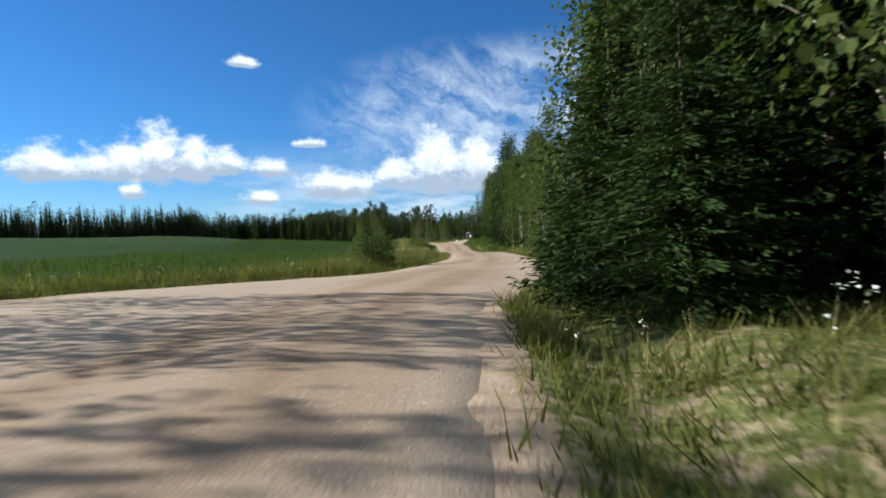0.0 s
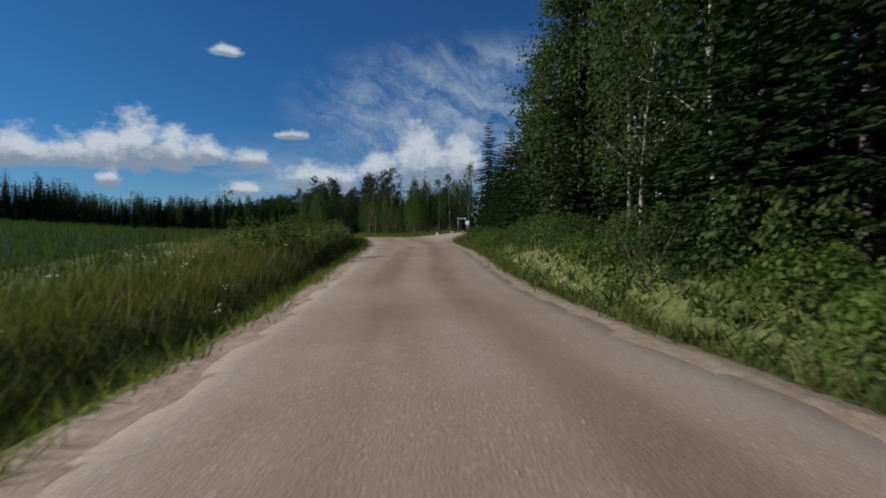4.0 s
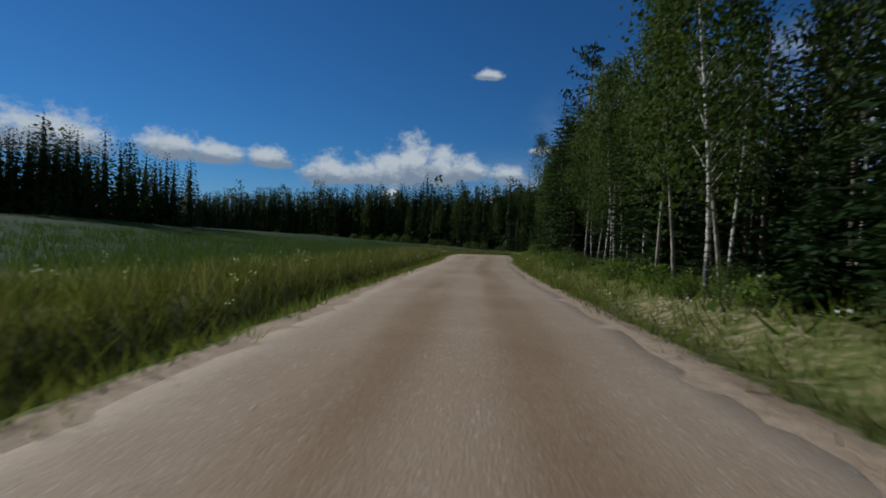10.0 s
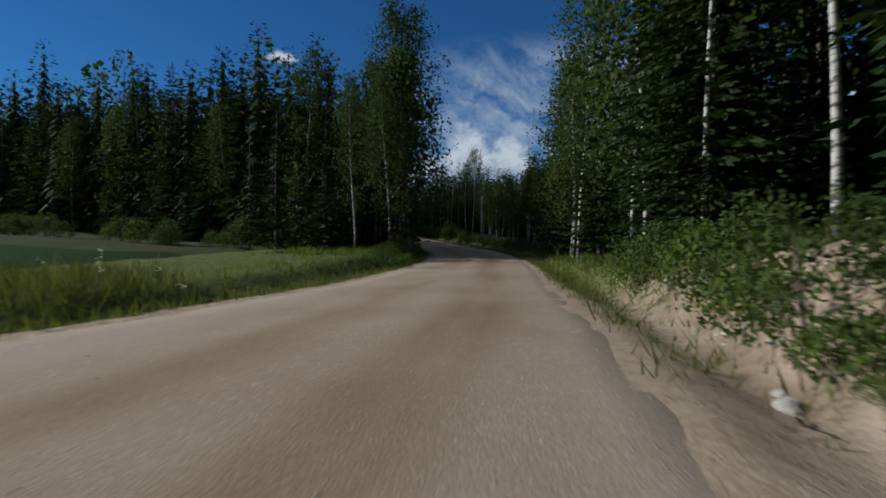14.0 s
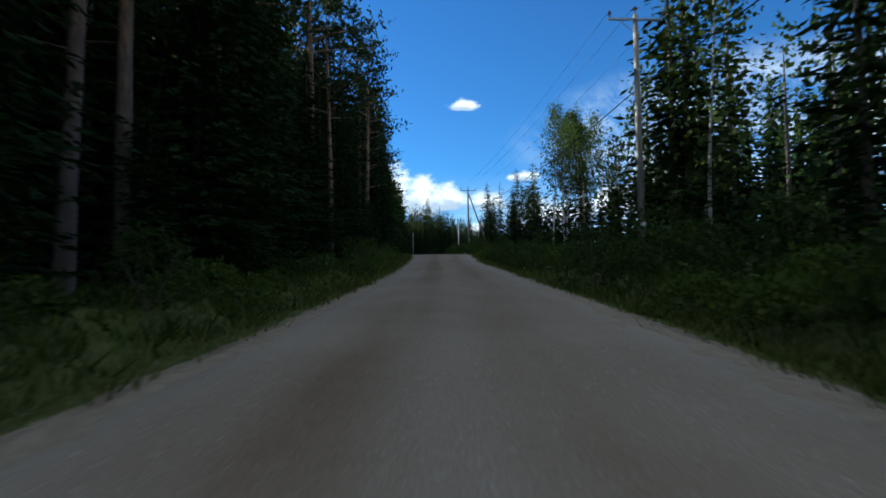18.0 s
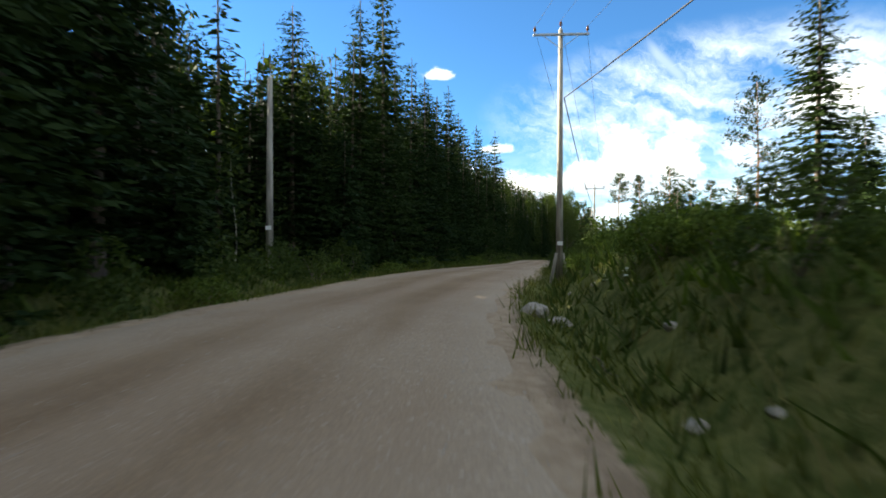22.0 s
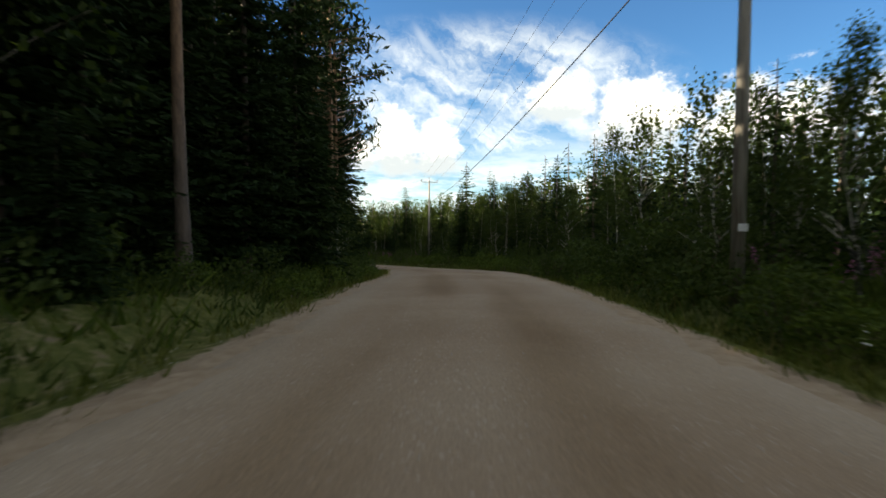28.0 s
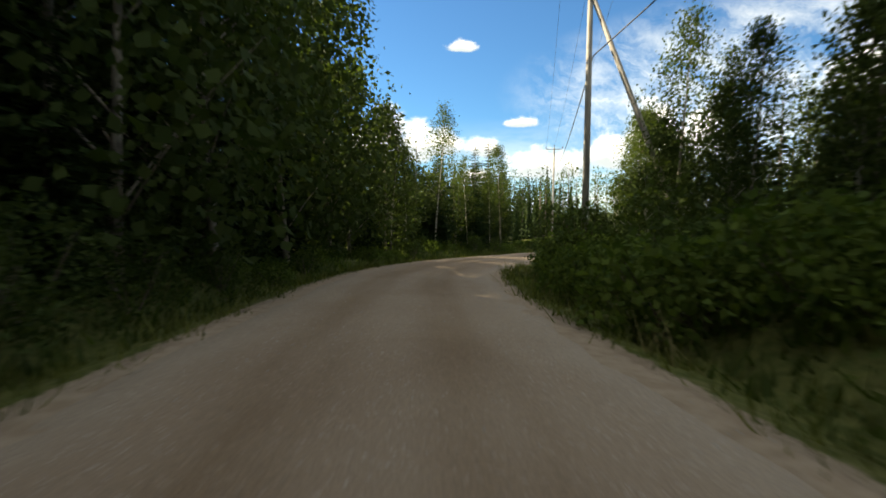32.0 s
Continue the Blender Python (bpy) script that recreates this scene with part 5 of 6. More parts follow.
# woods behind the cleared ground and at the end of the road
far_wood("clearing_wood", band([(-70, 880), (10, 760), (30, 640), (0, 520), (-20, 470)], 12, 4.5, 12, 0.3, 8), "young mixed wood beyond the cleared ground", 8)
far_wood("road_end_wood", band([(-230, 880), (-150, 905), (-80, 880)], 12, 3.6, 16, 0.7, 9), "mixed wood where the road bends away", 9)
far_wood("right_back_wood", band([(float(at(s, 21)[0][0]), float(at(s, 21)[1][0])) for s in (-40, 40, 120)][::-1], 14, 3.2, 15, 0.4, 10), "mixed wood behind the roadside trees", 10)
far_wood("right_middle_wood", band([(float(at(s, 21)[0][0]), float(at(s, 21)[1][0])) for s in (262, 300, 340, 400, 480)][::-1], 14, 3.0, 14, 0.3, 11), "mixed wood behind the roadside trees", 11)
# mostly hidden; its sprays are thickened to keep sun flecks off the road
far_wood("left_back_wood", band([(float(at(s, -22)[0][0]), float(at(s, -22)[1][0])) for s in (424, 500, 580, 660, 740, 815)], 16, 2.8, 16.5, 0.2, 12), "dense dark forest behind the roadside trees", 12, 250)
far_wood("right_end_wood", band([(float(at(s, 19)[0][0]), float(at(s, 19)[1][0])) for s in (690, 740, 780, 815, 850)][::-1], 13, 2.4, 10.5, 0.75, 13), "mixed wood behind the roadside trees", 13)
far_wood("left_end_wood", band([(float(at(s, -16)[0][0]), float(at(s, -16)[1][0])) for s in (806, 830, 850, 880)], 14, 2.4, 8.5, 0.4, 14), "mixed wood behind the roadside trees", 14)
row_of(["aspen"], 671, 686, -4.9, -4.4, 3.6, (0.95, 1.1))


# ---- trees that stand out by themselves ----
SINGLES = [("pine", -96.9, 600.6, 0.55), ("pine", -96.1, 598.0, 0.5), ("spruce", -92.6, 602.9, 0.6), ("pine", -94.4, 597.1, 0.52), ("spruce", -96.1, 593.4, 0.5), ("pine", -94.6, 608.4, 0.55), ("spruce", -97.8, 534.2, 0.54), ("pine", -98.6, 538.5, 0.36), ("spruce", -101.8, 634.0, 0.42), ("spruce", -98.0, 632.5, 0.5), ("spruce", -91.6, 634.0, 0.46), ("spruce", -84.0, 636.0, 0.5), ("spruce", -75.2, 640.0, 0.55), ("spruce", -69.2, 642.0, 0.5), ("nearspruce", 10.6, 133.0, 0.82), ("nearspruce", 13.2, 136.0, 0.75), ("nearspruce", -90.3, 512.0, 0.85), ("spruce", -91.6, 515.2, 0.62), ("nearspruce", -87.8, 506.9, 0.75), ("spruce", -84.5, 492.0, 0.62), ("spruce", -88.6, 501.3, 0.5), ("spruce", -78.9, 485.9, 0.62),
           ("spruce", -77.7, 483.5, 0.7), ("spruce", -80.3, 492.0, 0.5), ("willow", -40.9, 372.1, 0.6), ("willow", 9.6, 131.2, 0.6), ("willow", 10.8, 135.8, 0.5)]
for kind, x, y, k, w in (("birch", -57.1, 362.0, 1.0, 0), ("birch", -60.0, 375.9, 0.9, 1), ("birch", -63.2, 397.5, 1.05, 1), ("birch", -40.5, 307.3, 1.05, 1),
                         ("birch", -41.9, 314.3, 1.0, 0), ("birch", -11.5, 200.7, 0.85, 2), ("birch", -22.9, 226.8, 0.95, 2)):
    plant_xy(kind, x, y, k, w)
for x, y, k in ((-4.2, 34.5, 1.05), (-4.8, 34.9, 0.85), (-3.8, 35.1, 0.8), (-4.3, 34.0, 0.7)):
    plant_xy("willow", x, y, k, 1)
for x, y, k in ((-93.7, 542.5, 1.1),):
    plant_xy("youngpine", x, y, k, 0)
for kind, x, y, k in SINGLES:
    plant_xy(kind, x, y, k)


# ---- power line ----
def cyl(bm, r1, r2, depth, m, seg=10):
    bmesh.ops.create_cone(bm, cap_ends=True, segments=seg, radius1=r1, radius2=r2, depth=depth, matrix=m)


def box(bm, sx, sy, sz, m, bevel=0.0):
    g = bmesh.ops.create_cube(bm, size=1.0, matrix=m @ Matrix.Diagonal((sx, sy, sz, 1)))
    if bevel:
        edges = list({e for v in g["verts"] for e in v.link_edges})
        bmesh.ops.bevel(bm, geom=edges, offset=bevel, segments=1, affect="EDGES")


def height_at(x, y):
    s, d, z = locate(x, y)
    return float(z[0] + cross(s, d)[0]) if abs(d[0]) < 17 else float(ground_z(np.array([x]), np.array([y]))[0])


def utility_pole(x, y, top, heading, brace=None, arm=True, stubs=False):
    """A wooden pole with a steel crossarm; brace: foot of a leaning prop, metres off."""
    z = height_at(x, y)
    h = top - z
    root = new("utility_pole")
    root.matrix_basis = pose(x, y, z, 0, 0, heading)
    tagged(root, "weathered grey wooden power pole beside the road", "pole", "power line poles")
    bm = bmesh.new()
    cyl(bm, 0.15, 0.095, h + 0.4, pose(0, 0, h / 2 - 0.2), 12)
    part_bm("pole", bm, "polewood", root, "", True)
    bm = bmesh.new()
    cyl(bm, 0.10, 0.045, 0.10, pose(0, 0, h + 0.05), 12)
    part_bm("cap", bm, "steel", root)
    bm = bmesh.new()
    box(bm, 0.22, 0.012, 0.16, pose(0, -0.155, 1.7), 0.004)
    part_bm("number_plate", bm, "whitepaint", root, "small white plate")
    if arm:
        bm = bmesh.new()
        box(bm, 2.3, 0.08, 0.09, pose(0, -0.13, h - 0.22), 0.01)
        part_bm("crossarm", bm, "steel", root, "galvanised steel crossarm")
        for dx in (-1.08, 0, 1.08):
            bm = bmesh.new()
            zz = h - 0.17 if dx else h + 0.10
            cyl(bm, 0.018, 0.018, 0.2, pose(dx, -0.13 if dx else 0, zz + 0.06), 6)
            cyl(bm, 0.075, 0.05, 0.07, pose(dx, -0.13 if dx else 0, zz + 0.16), 10)
            cyl(bm, 0.06, 0.035, 0.07, pose(dx, -0.13 if dx else 0, zz + 0.24), 10)
            part_bm("insulator", bm, "ceramic", root, "brown porcelain insulator", True)
        for sx in (-1, 1):
            bm = bmesh.new()
            v = Vector((sx * 0.75, 0, 0.55))
            box(bm, 0.03, 0.02, v.length, Matrix.Translation((sx * 0.38, -0.12, h - 0.52)) @ v.to_track_quat("Z", "Y").to_matrix().to_4x4())
            part_bm("arm_strut", bm, "steel", root)
    if stubs:
        for dx, dy in ((-0.42, -0.2), (0.40, -0.25)):
            v = Vector((-dx * 0.7, -dy * 0.7, 1.5))
            bm = bmesh.new()
            cyl(bm, 0.075, 0.07, v.length, Matrix.Translation(Vector((dx, dy, -0.2)) + v / 2) @ v.to_track_quat("Z", "Y").to_matrix().to_4x4(), 10)
            part_bm("stub_post", bm, "polewood", root, "short leaning stub post")
    if brace:
        bx, by = brace
        foot = Vector((bx, by, -0.3 + height_at(x, y) - z))
        head = Vector((0.10, 0, h - 0.7))
        v = head - foot
        bm = bmesh.new()
        cyl(bm, 0.13, 0.085, v.length, Matrix.Translation((head + foot) / 2) @ v.to_track_quat("Z", "Y").to_matrix().to_4x4(), 12)
        part_bm("brace_pole", bm, "polewood", root, "leaning wooden prop", True)
    return Vector((x, y, z)), h


POLES = [(-60.1, 431.3, 10.5, 25, None), (-84.2, 481.4, 12.6, 28, (3.6, 2.6)), (-106.0, 537.6, 13.8, 15, None), (-106.8, 582.5, 12.1, 5, None),
         (-110.0, 635.5, 13.4, -3, (4.2, 0.8)), (-103.8, 681.7, 11.6, -2, None), (-106.3, 742.1, 6.8, 10, None), (-129.1, 794.5, 4.4, 25, (3.0, -2.8)),
         (-139.1, 847.7, 5.5, 10, None)]
TOPS = []
for i, (x, y, top, heading, brace) in enumerate(POLES):
    base, h = utility_pole(x, y, top, heading, brace, True, i in (2, 3))
    TOPS.append((base, h, heading))
utility_pole(-116.3, 532.2, height_at(-116.3, 532.2) + 7.4, 20, None, False)
utility_pole(-44.9, 388.0, 4.9, 10, None, False)
utility_pole(-32.2, 352.0, 5.3, 10, None, False)


def wire(name, a, b, sag, radius, label):
    t = np.linspace(0, 1, 14)[:, None]
    p = np.asarray(a)[None] * (1 - t) + np.asarray(b)[None] * t
    p[:, 2] -= (4 * sag * t * (1 - t))[:, 0]
    v, f = tube(p, np.full(14, radius), 5)
    tagged(new(name, mesh_of(name, v, f, [M["wire"]], None, True)), label, "cable", "power line wires")


def arm_point(base, h, heading, dx, dz):
    a = radians(heading)
    return base.x + math.cos(a) * dx, base.y + math.sin(a) * dx, base.z + h + dz


for (b0, h0, a0), (b1, h1, a1) in zip(TOPS, TOPS[1:]):
    for dx in (-1.08, 0.0, 1.08):
        dz = 0.12 if dx else 0.4
        wire("line_wire", arm_point(b0, h0, a0, dx, dz), arm_point(b1, h1, a1, dx, dz), 0.8, 0.007, "thin bare power wire between the poles")
    wire("hanging_cable", arm_point(b0, h0, a0, 0.16, -2.8), arm_point(b1, h1, a1, 0.16, -2.8), 0.9, 0.024, "thick black hanging cable between the poles")
b0, h0, a0 = TOPS[0]
wire("hanging_cable", (-44.9, 388.0, 4.8), arm_point(b0, h0, a0, 0.16, -2.8), 0.7, 0.022, "thick black hanging cable between the poles")
wire("hanging_cable", (-32.2, 352.0, 5.2), (-44.9, 388.0, 4.8), 0.6, 0.022, "thick black hanging cable between the poles")


# ---- the junction ----
def warning_board():
    x, y = 8.95, 139.4
    z = height_at(x, y)
    root = new("route_sign")
    root.matrix_basis = pose(x, y, z, 0, 0, -32)
    tagged(root, "white square route board with a blue ringed flash on a stake", "sign")
    bm = bmesh.new()
    box(bm, 0.05, 0.05, 1.25, pose(0, 0.03, 0.5), 0.005)
    part_bm("stake", bm, "polewood", root)
    bm = bmesh.new()
    box(bm, 0.44, 0.015, 0.44, pose(0, 0, 1.22), 0.004)
    part_bm("board", bm, "whitepaint", root, "white board")
    bm = bmesh.new()
    n = 28
    vs = []
    for r in (0.135, 0.168):
        vs.append([bm.verts.new((math.cos(i / n * 6.2832) * r, -0.013, 1.22 + math.sin(i / n * 6.2832) * r)) for i in range(n)])
    for i in range(n):
        bm.faces.new((vs[0][i], vs[0][(i + 1) % n], vs[1][(i + 1) % n], vs[1][i]))
    part_bm("ring", bm, "bluepaint", root, "blue ring")
    bm = bmesh.new()
    for x0, z0, x1, z1 in ((0.04, 0.10, -0.045, 0.0), (-0.045, 0.0, 0.045, 0.0), (0.045, 0.0, -0.04, -0.10)):
        L = math.hypot(x1 - x0, z1 - z0)
        box(bm, L + 0.022, 0.008, 0.026, pose((x0 + x1) / 2, -0.013, 1.22 + (z0 + z1) / 2, 0, -math.degrees(math.atan2(z1 - z0, x1 - x0)), 0))
    part_bm("flash", bm, "bluepaint", root, "blue zigzag")


def number_stake():
    x, y = 8.0, 134.2
    root = new("number_stake")
    root.matrix_basis = pose(x, y, height_at(x, y), 0, 0, -10)
    tagged(root, "yellow stake with a small dark plate in the grass", "marker")
    bm = bmesh.new()
    box(bm, 0.034, 0.03, 0.86, pose(0, 0, 0.33), 0.004)
    part_bm("stake", bm, "yellowpaint", root)
    bm = bmesh.new()
    box(bm, 0.11, 0.02, 0.12, pose(0, -0.026, 0.71), 0.004)
    part_bm("plate", bm, "blackpaint", root, "black plate")
    text = bpy.data.curves.new("marker_number", "FONT")
    text.body, text.size, text.align_x, text.align_y, text.extrude = "20", 0.085, "CENTER", "CENTER", 0.002
    text.materials.append(M["yellowpaint"])
    ob = part("marker_number", text, root, "yellow figures 20")
    ob.matrix_basis = pose(0, -0.040, 0.71, 90, 0, 0)


def arm_sign():
    x, y = 8.6, 148.7
    root = new("arm_sign")
    root.matrix_basis = pose(x, y, height_at(x, y), 0, 0, -12)
    tagged(root, "grey post with a narrow white arm board at the junction", "sign")
    bm = bmesh.new()
    cyl(bm, 0.04, 0.04, 2.15, pose(0, 0, 0.92), 10)
    part_bm("post", bm, "steel", root, "", True)
    bm = bmesh.new()
    box(bm, 1.15, 0.03, 0.16, pose(0.5, -0.05, 1.86, 0, 3, 0), 0.006)
    part_bm("arm_board", bm, "whitepaint", root, "white arm board")
    for dx in (0.15, 0.42, 0.7):
        bm = bmesh.new()
        box(bm, 0.18, 0.006, 0.06, pose(dx, -0.07, 1.88 - 0.05 * dx, 0, 3, 0))
        part_bm("lettering_bar", bm, "blackpaint", root, "dark bar")


def marker_block(x, y, w, h):
    root = new("marker_block")
    root.matrix_basis = pose(x, y, height_at(x, y), 0, 0, rng.uniform(-20, 20))
    tagged(root, "small white block standing on the gravel edge", "marker")
    bm = bmesh.new()
    box(bm, w, w * 0.8, h, pose(0, 0, h / 2), 0.02)
    part_bm("block", bm, "whitepaint", root)
    bm = bmesh.new()
    box(bm, w * 0.6, 0.01, h * 0.3, pose(0, -w * 0.4 - 0.004, h * 0.55))
    part_bm("panel", bm, "steel", root)


def barrier_tape():
    a, b = (11.6, 149.8), (15.6, 147.4)
    root = new("tape_barrier")
    tagged(root, "yellow tape stretched between two thin stakes across the side road", "barrier")
    za, zb = height_at(*a), height_at(*b)
    root.matrix_basis = pose(*a, za)
    rel = Vector((b[0] - a[0], b[1] - a[1], zb - za))
    for p in (Vector((0, 0, 0)), rel):
        bm = bmesh.new()
        cyl(bm, 0.022, 0.018, 1.15, Matrix.Translation(p + Vector((0, 0, 0.48))), 8)
        part_bm("stake", bm, "polewood", root)
    n = 12
    t = np.linspace(0, 1, n)
    p = np.array(rel)[None] * t[:, None]
    p[:, 2] += 0.9 - 0.12 * 4 * t * (1 - t)
    up = np.array([[0, 0, 0.035]])
    back = np.array([[0.0015, 0.004, 0]])
    v = np.concatenate([p - up, p + up, p - up + back, p + up + back])
    i = np.arange(n - 1)
    f = np.concatenate([np.stack([i, i + 1, i + 1 + n, i + n], 1), np.stack([i + 2 * n, i + 3 * n, i + 1 + 3 * n, i + 1 + 2 * n], 1)])
    part("tape", mesh_of("tape", v, f, [M["yellowpaint"]]), root, "yellow plastic tape")


def parked_car(x, y, heading):
    root = new("parked_car")
    root.matrix_basis = pose(x, y, height_at(x, y) + 0.03, 0, 0, heading)
    tagged(root, "silver hatchback car parked on the gravel side road", "car")

    def loft(name, stations, mat, label=""):
        """Rounded body from cross sections: x, half width, bottom, top."""
        bm = bmesh.new()
        rings = []
        for px, w, z0, z1 in stations:
            ring = []
            for k in range(14):
                a = k / 14 * 6.2832
                c, q = math.cos(a), math.sin(a)
                ring.append(bm.verts.new((px, w * math.copysign(abs(c) ** 0.45, c), (z0 + z1) / 2 + (z1 - z0) / 2 * math.copysign(abs(q) ** 0.55, q))))
            rings.append(ring)
        for r0, r1 in zip(rings, rings[1:]):
            for k in range(14):
                bm.faces.new((r0[k], r0[(k + 1) % 14], r1[(k + 1) % 14], r1[k]))
        bm.faces.new(rings[0])
        bm.faces.new(rings[-1][::-1])
        bmesh.ops.recalc_face_normals(bm, faces=bm.faces)
        return part_bm(name, bm, mat, root, label, True)

    loft("body", [(-2.05, 0.70, 0.35, 0.72), (-1.9, 0.82, 0.26, 0.86), (-1.2, 0.86, 0.22, 0.93), (0.6, 0.86, 0.22, 0.95), (1.6, 0.84, 0.24, 0.86), (2.0, 0.76, 0.30, 0.66), (2.08, 0.62, 0.36, 0.58)], "silver")
    loft("cabin", [(-1.85, 0.66, 0.84, 0.98), (-1.45, 0.68, 0.85, 1.36), (-0.5, 0.69, 0.85, 1.47), (0.2, 0.68, 0.85, 1.42), (1.05, 0.66, 0.82, 0.93)], "glass", "dark tinted windows")
    loft("roof", [(-1.5, 0.58, 1.36, 1.42), (-0.5, 0.62, 1.44, 1.51), (0.2, 0.60, 1.40, 1.46), (0.35, 0.55, 1.37, 1.41)], "silver")
    for sx in (-1.25, 1.28):
        for sy in (-0.78, 0.78):
            bm = bmesh.new()
            cyl(bm, 0.31, 0.31, 0.20, pose(sx, sy, 0.31, 90, 0, 0), 20)
            tyre = part_bm("wheel", bm, "rubber", root, "black tyre", True)
            bm = bmesh.new()
            cyl(bm, 0.19, 0.17, 0.03, pose(sx, sy + math.copysign(0.105, sy), 0.31, 90, 0, 0), 14)
            part_bm("rim", bm, "steel", tyre, "grey rim")
    for sy in (-0.6, 0.6):
        bm = bmesh.new()
        box(bm, 0.06, 0.28, 0.13, pose(2.0, sy, 0.64), 0.02)
        part_bm("headlight", bm, "glass", root)
        bm = bmesh.new()
        box(bm, 0.06, 0.16, 0.22, pose(-1.97, sy * 1.1, 0.80), 0.02)
        part_bm("tail_light", bm, "ceramic", root, "red tail light")


warning_board()
number_stake()
arm_sign()
marker_block(5.8, 147.0, 0.24, 0.32)
marker_block(7.9, 149.2, 0.34, 0.22)
barrier_tape()
parked_car(20.4, 153.2, 205)


# ---- stones, dead wood ----
def stone(x, y, size, label):
    bm = bmesh.new()
    bmesh.ops.create_icosphere(bm, subdivisions=2, radius=size)
    q = rng.uniform(0, 50)
    for v in bm.verts:
        k = 1 + 0.28 * noise.noise(v.co / size * 1.1 + Vector((q, 0, 0)))
        v.co = Vector((v.co.x * k * 1.2, v.co.y * k, v.co.z * k * 0.7))
    me = bpy.data.meshes.new("field_stone")
    bm.to_mesh(me)
    bm.free()
    me.materials.append(M["stone"])
    ob = new("field_stone", me)
    ob.matrix_basis = pose(x, y, height_at(x, y) + size * 0.15, 0, 0, rng.uniform(0, 360))
    return tagged(ob, label, "stone", "stones along the bank")


stone(-80.1, 467.9, 0.24, "pale boulder lying at the road edge")
stone(-105.2, 525.9, 0.3, "pale boulder at the foot of the bank")
stone(-104.6, 525.0, 0.24, "pale boulder at the foot of the bank")
for s0, s1, n, o0, o1 in ((291, 326, 38, 0.8, 3.4), (92, 106, 8, 1.0, 2.6), (526, 548, 10, 0.8, 2.2), (600, 636, 12, 0.8, 2.4), (398, 412, 4, 1.0, 2.2), (676, 690, 4, 0.8, 2.0)):
    for _ in range(n):
        s = rng.uniform(s0, s1)
        d = float(half_at(np.array([s]), 1.0)[0]) + rng.uniform(o0, o1)
        x, y, _z = at(s, d)
        stone(float(x[0]), float(y[0]), rng.uniform(0.05, 0.14), "small pale stone in the sandy bank")
for s0, s1, n in ((356, 384, 6), (508, 524, 6), (678, 700, 2)):
    for _ in range(n):
        s = rng.uniform(s0, s1)
        x, y, _z = at(s, -float(half_at(np.array([s]), -1.0)[0]) - rng.uniform(0.9, 2.4))
        stone(float(x[0]), float(y[0]), rng.uniform(0.08, 0.25), "grey stone in the shaded bank")


def stick(s, d, length, label):
    """A crooked dry branch lying on the ground."""
    a = rng.uniform(0, 6.283)
    t = np.linspace(-0.5, 0.5, 6)
    x, y, _z = at(s, d)
    px = x[0] + math.cos(a) * length * t + rng.normal(size=6) * 0.04 * length
    py = y[0] + math.sin(a) * length * t + rng.normal(size=6) * 0.04 * length
    q, e, z = locate(px, py)
    pz = z + cross(q, e) + 0.02 + 0.05 * np.abs(rng.normal(size=6))
    v, f = tube(np.stack([px, py, pz], 1), np.array([0.018, 0.017, 0.015, 0.012, 0.009, 0.004]) * (0.6 + 0.4 * length), 5)
    tagged(new("fallen_branch", mesh_of("fallen_branch", v, f, [M["twig"]], None, True)), label, "branch", "dry branches on the bank")


for s0, s1, n in ((292, 322, 26), (94, 106, 6), (526, 546, 8), (600, 636, 14)):
    for _ in range(n):
        q = rng.uniform(s0, s1)
        stick(q, float(half_at(np.array([q]), 1.0)[0]) + rng.uniform(0.8, 3.6), rng.uniform(0.4, 1.2), "dark dry branch lying on the sandy bank")
for _ in range(14):
    q = rng.uniform(133.5, 138.0)
    x, y, _z = at(q, float(half_at(np.array([q]), 1.0)[0]) - rng.uniform(-0.2, 0.5))
    stone(float(x[0]), float(y[0]), rng.uniform(0.06, 0.16), "flat pale stone at the edge of the junction")


def dead_tree(x, y, height):
    r = np.random.default_rng(3)
    root = new("dead_tree")
    root.matrix_basis = pose(x, y, height_at(x, y), 4, 5, 30)
    tagged(root, "bare dead grey tree with crooked broken branches", "tree")
    p, rad = stem(r, height, 0.16, 0.05, sway=0.2)
    v, f = tube(p, rad, 8)
    part("trunk", mesh_of("dead_trunk", v, f, [M["deadwood"]], None, True), root)
    for k in range(9):
        q = p[2 + k % 4] + np.array([0, 0, r.random() * 0.6])
        a, L = r.random() * 6.283, 0.8 + 1.3 * r.random()
        t = np.linspace(0, 1, 5)
        w = np.array([math.cos(a), math.sin(a), 0])
        pts = q + w[None] * (L * t)[:, None]
        pts[:, 2] += 0.3 * t - 1.1 * t ** 3 * L + 0.1 * r.normal(size=5)
        v, f = tube(pts, 0.035 * np.array([1, 0.8, 0.6, 0.4, 0.2]), 5)
        part("branch", mesh_of("dead_branch", v, f, [M["deadwood"]], None, True), root)


dead_tree(-54.8, 365.9, 7.5)


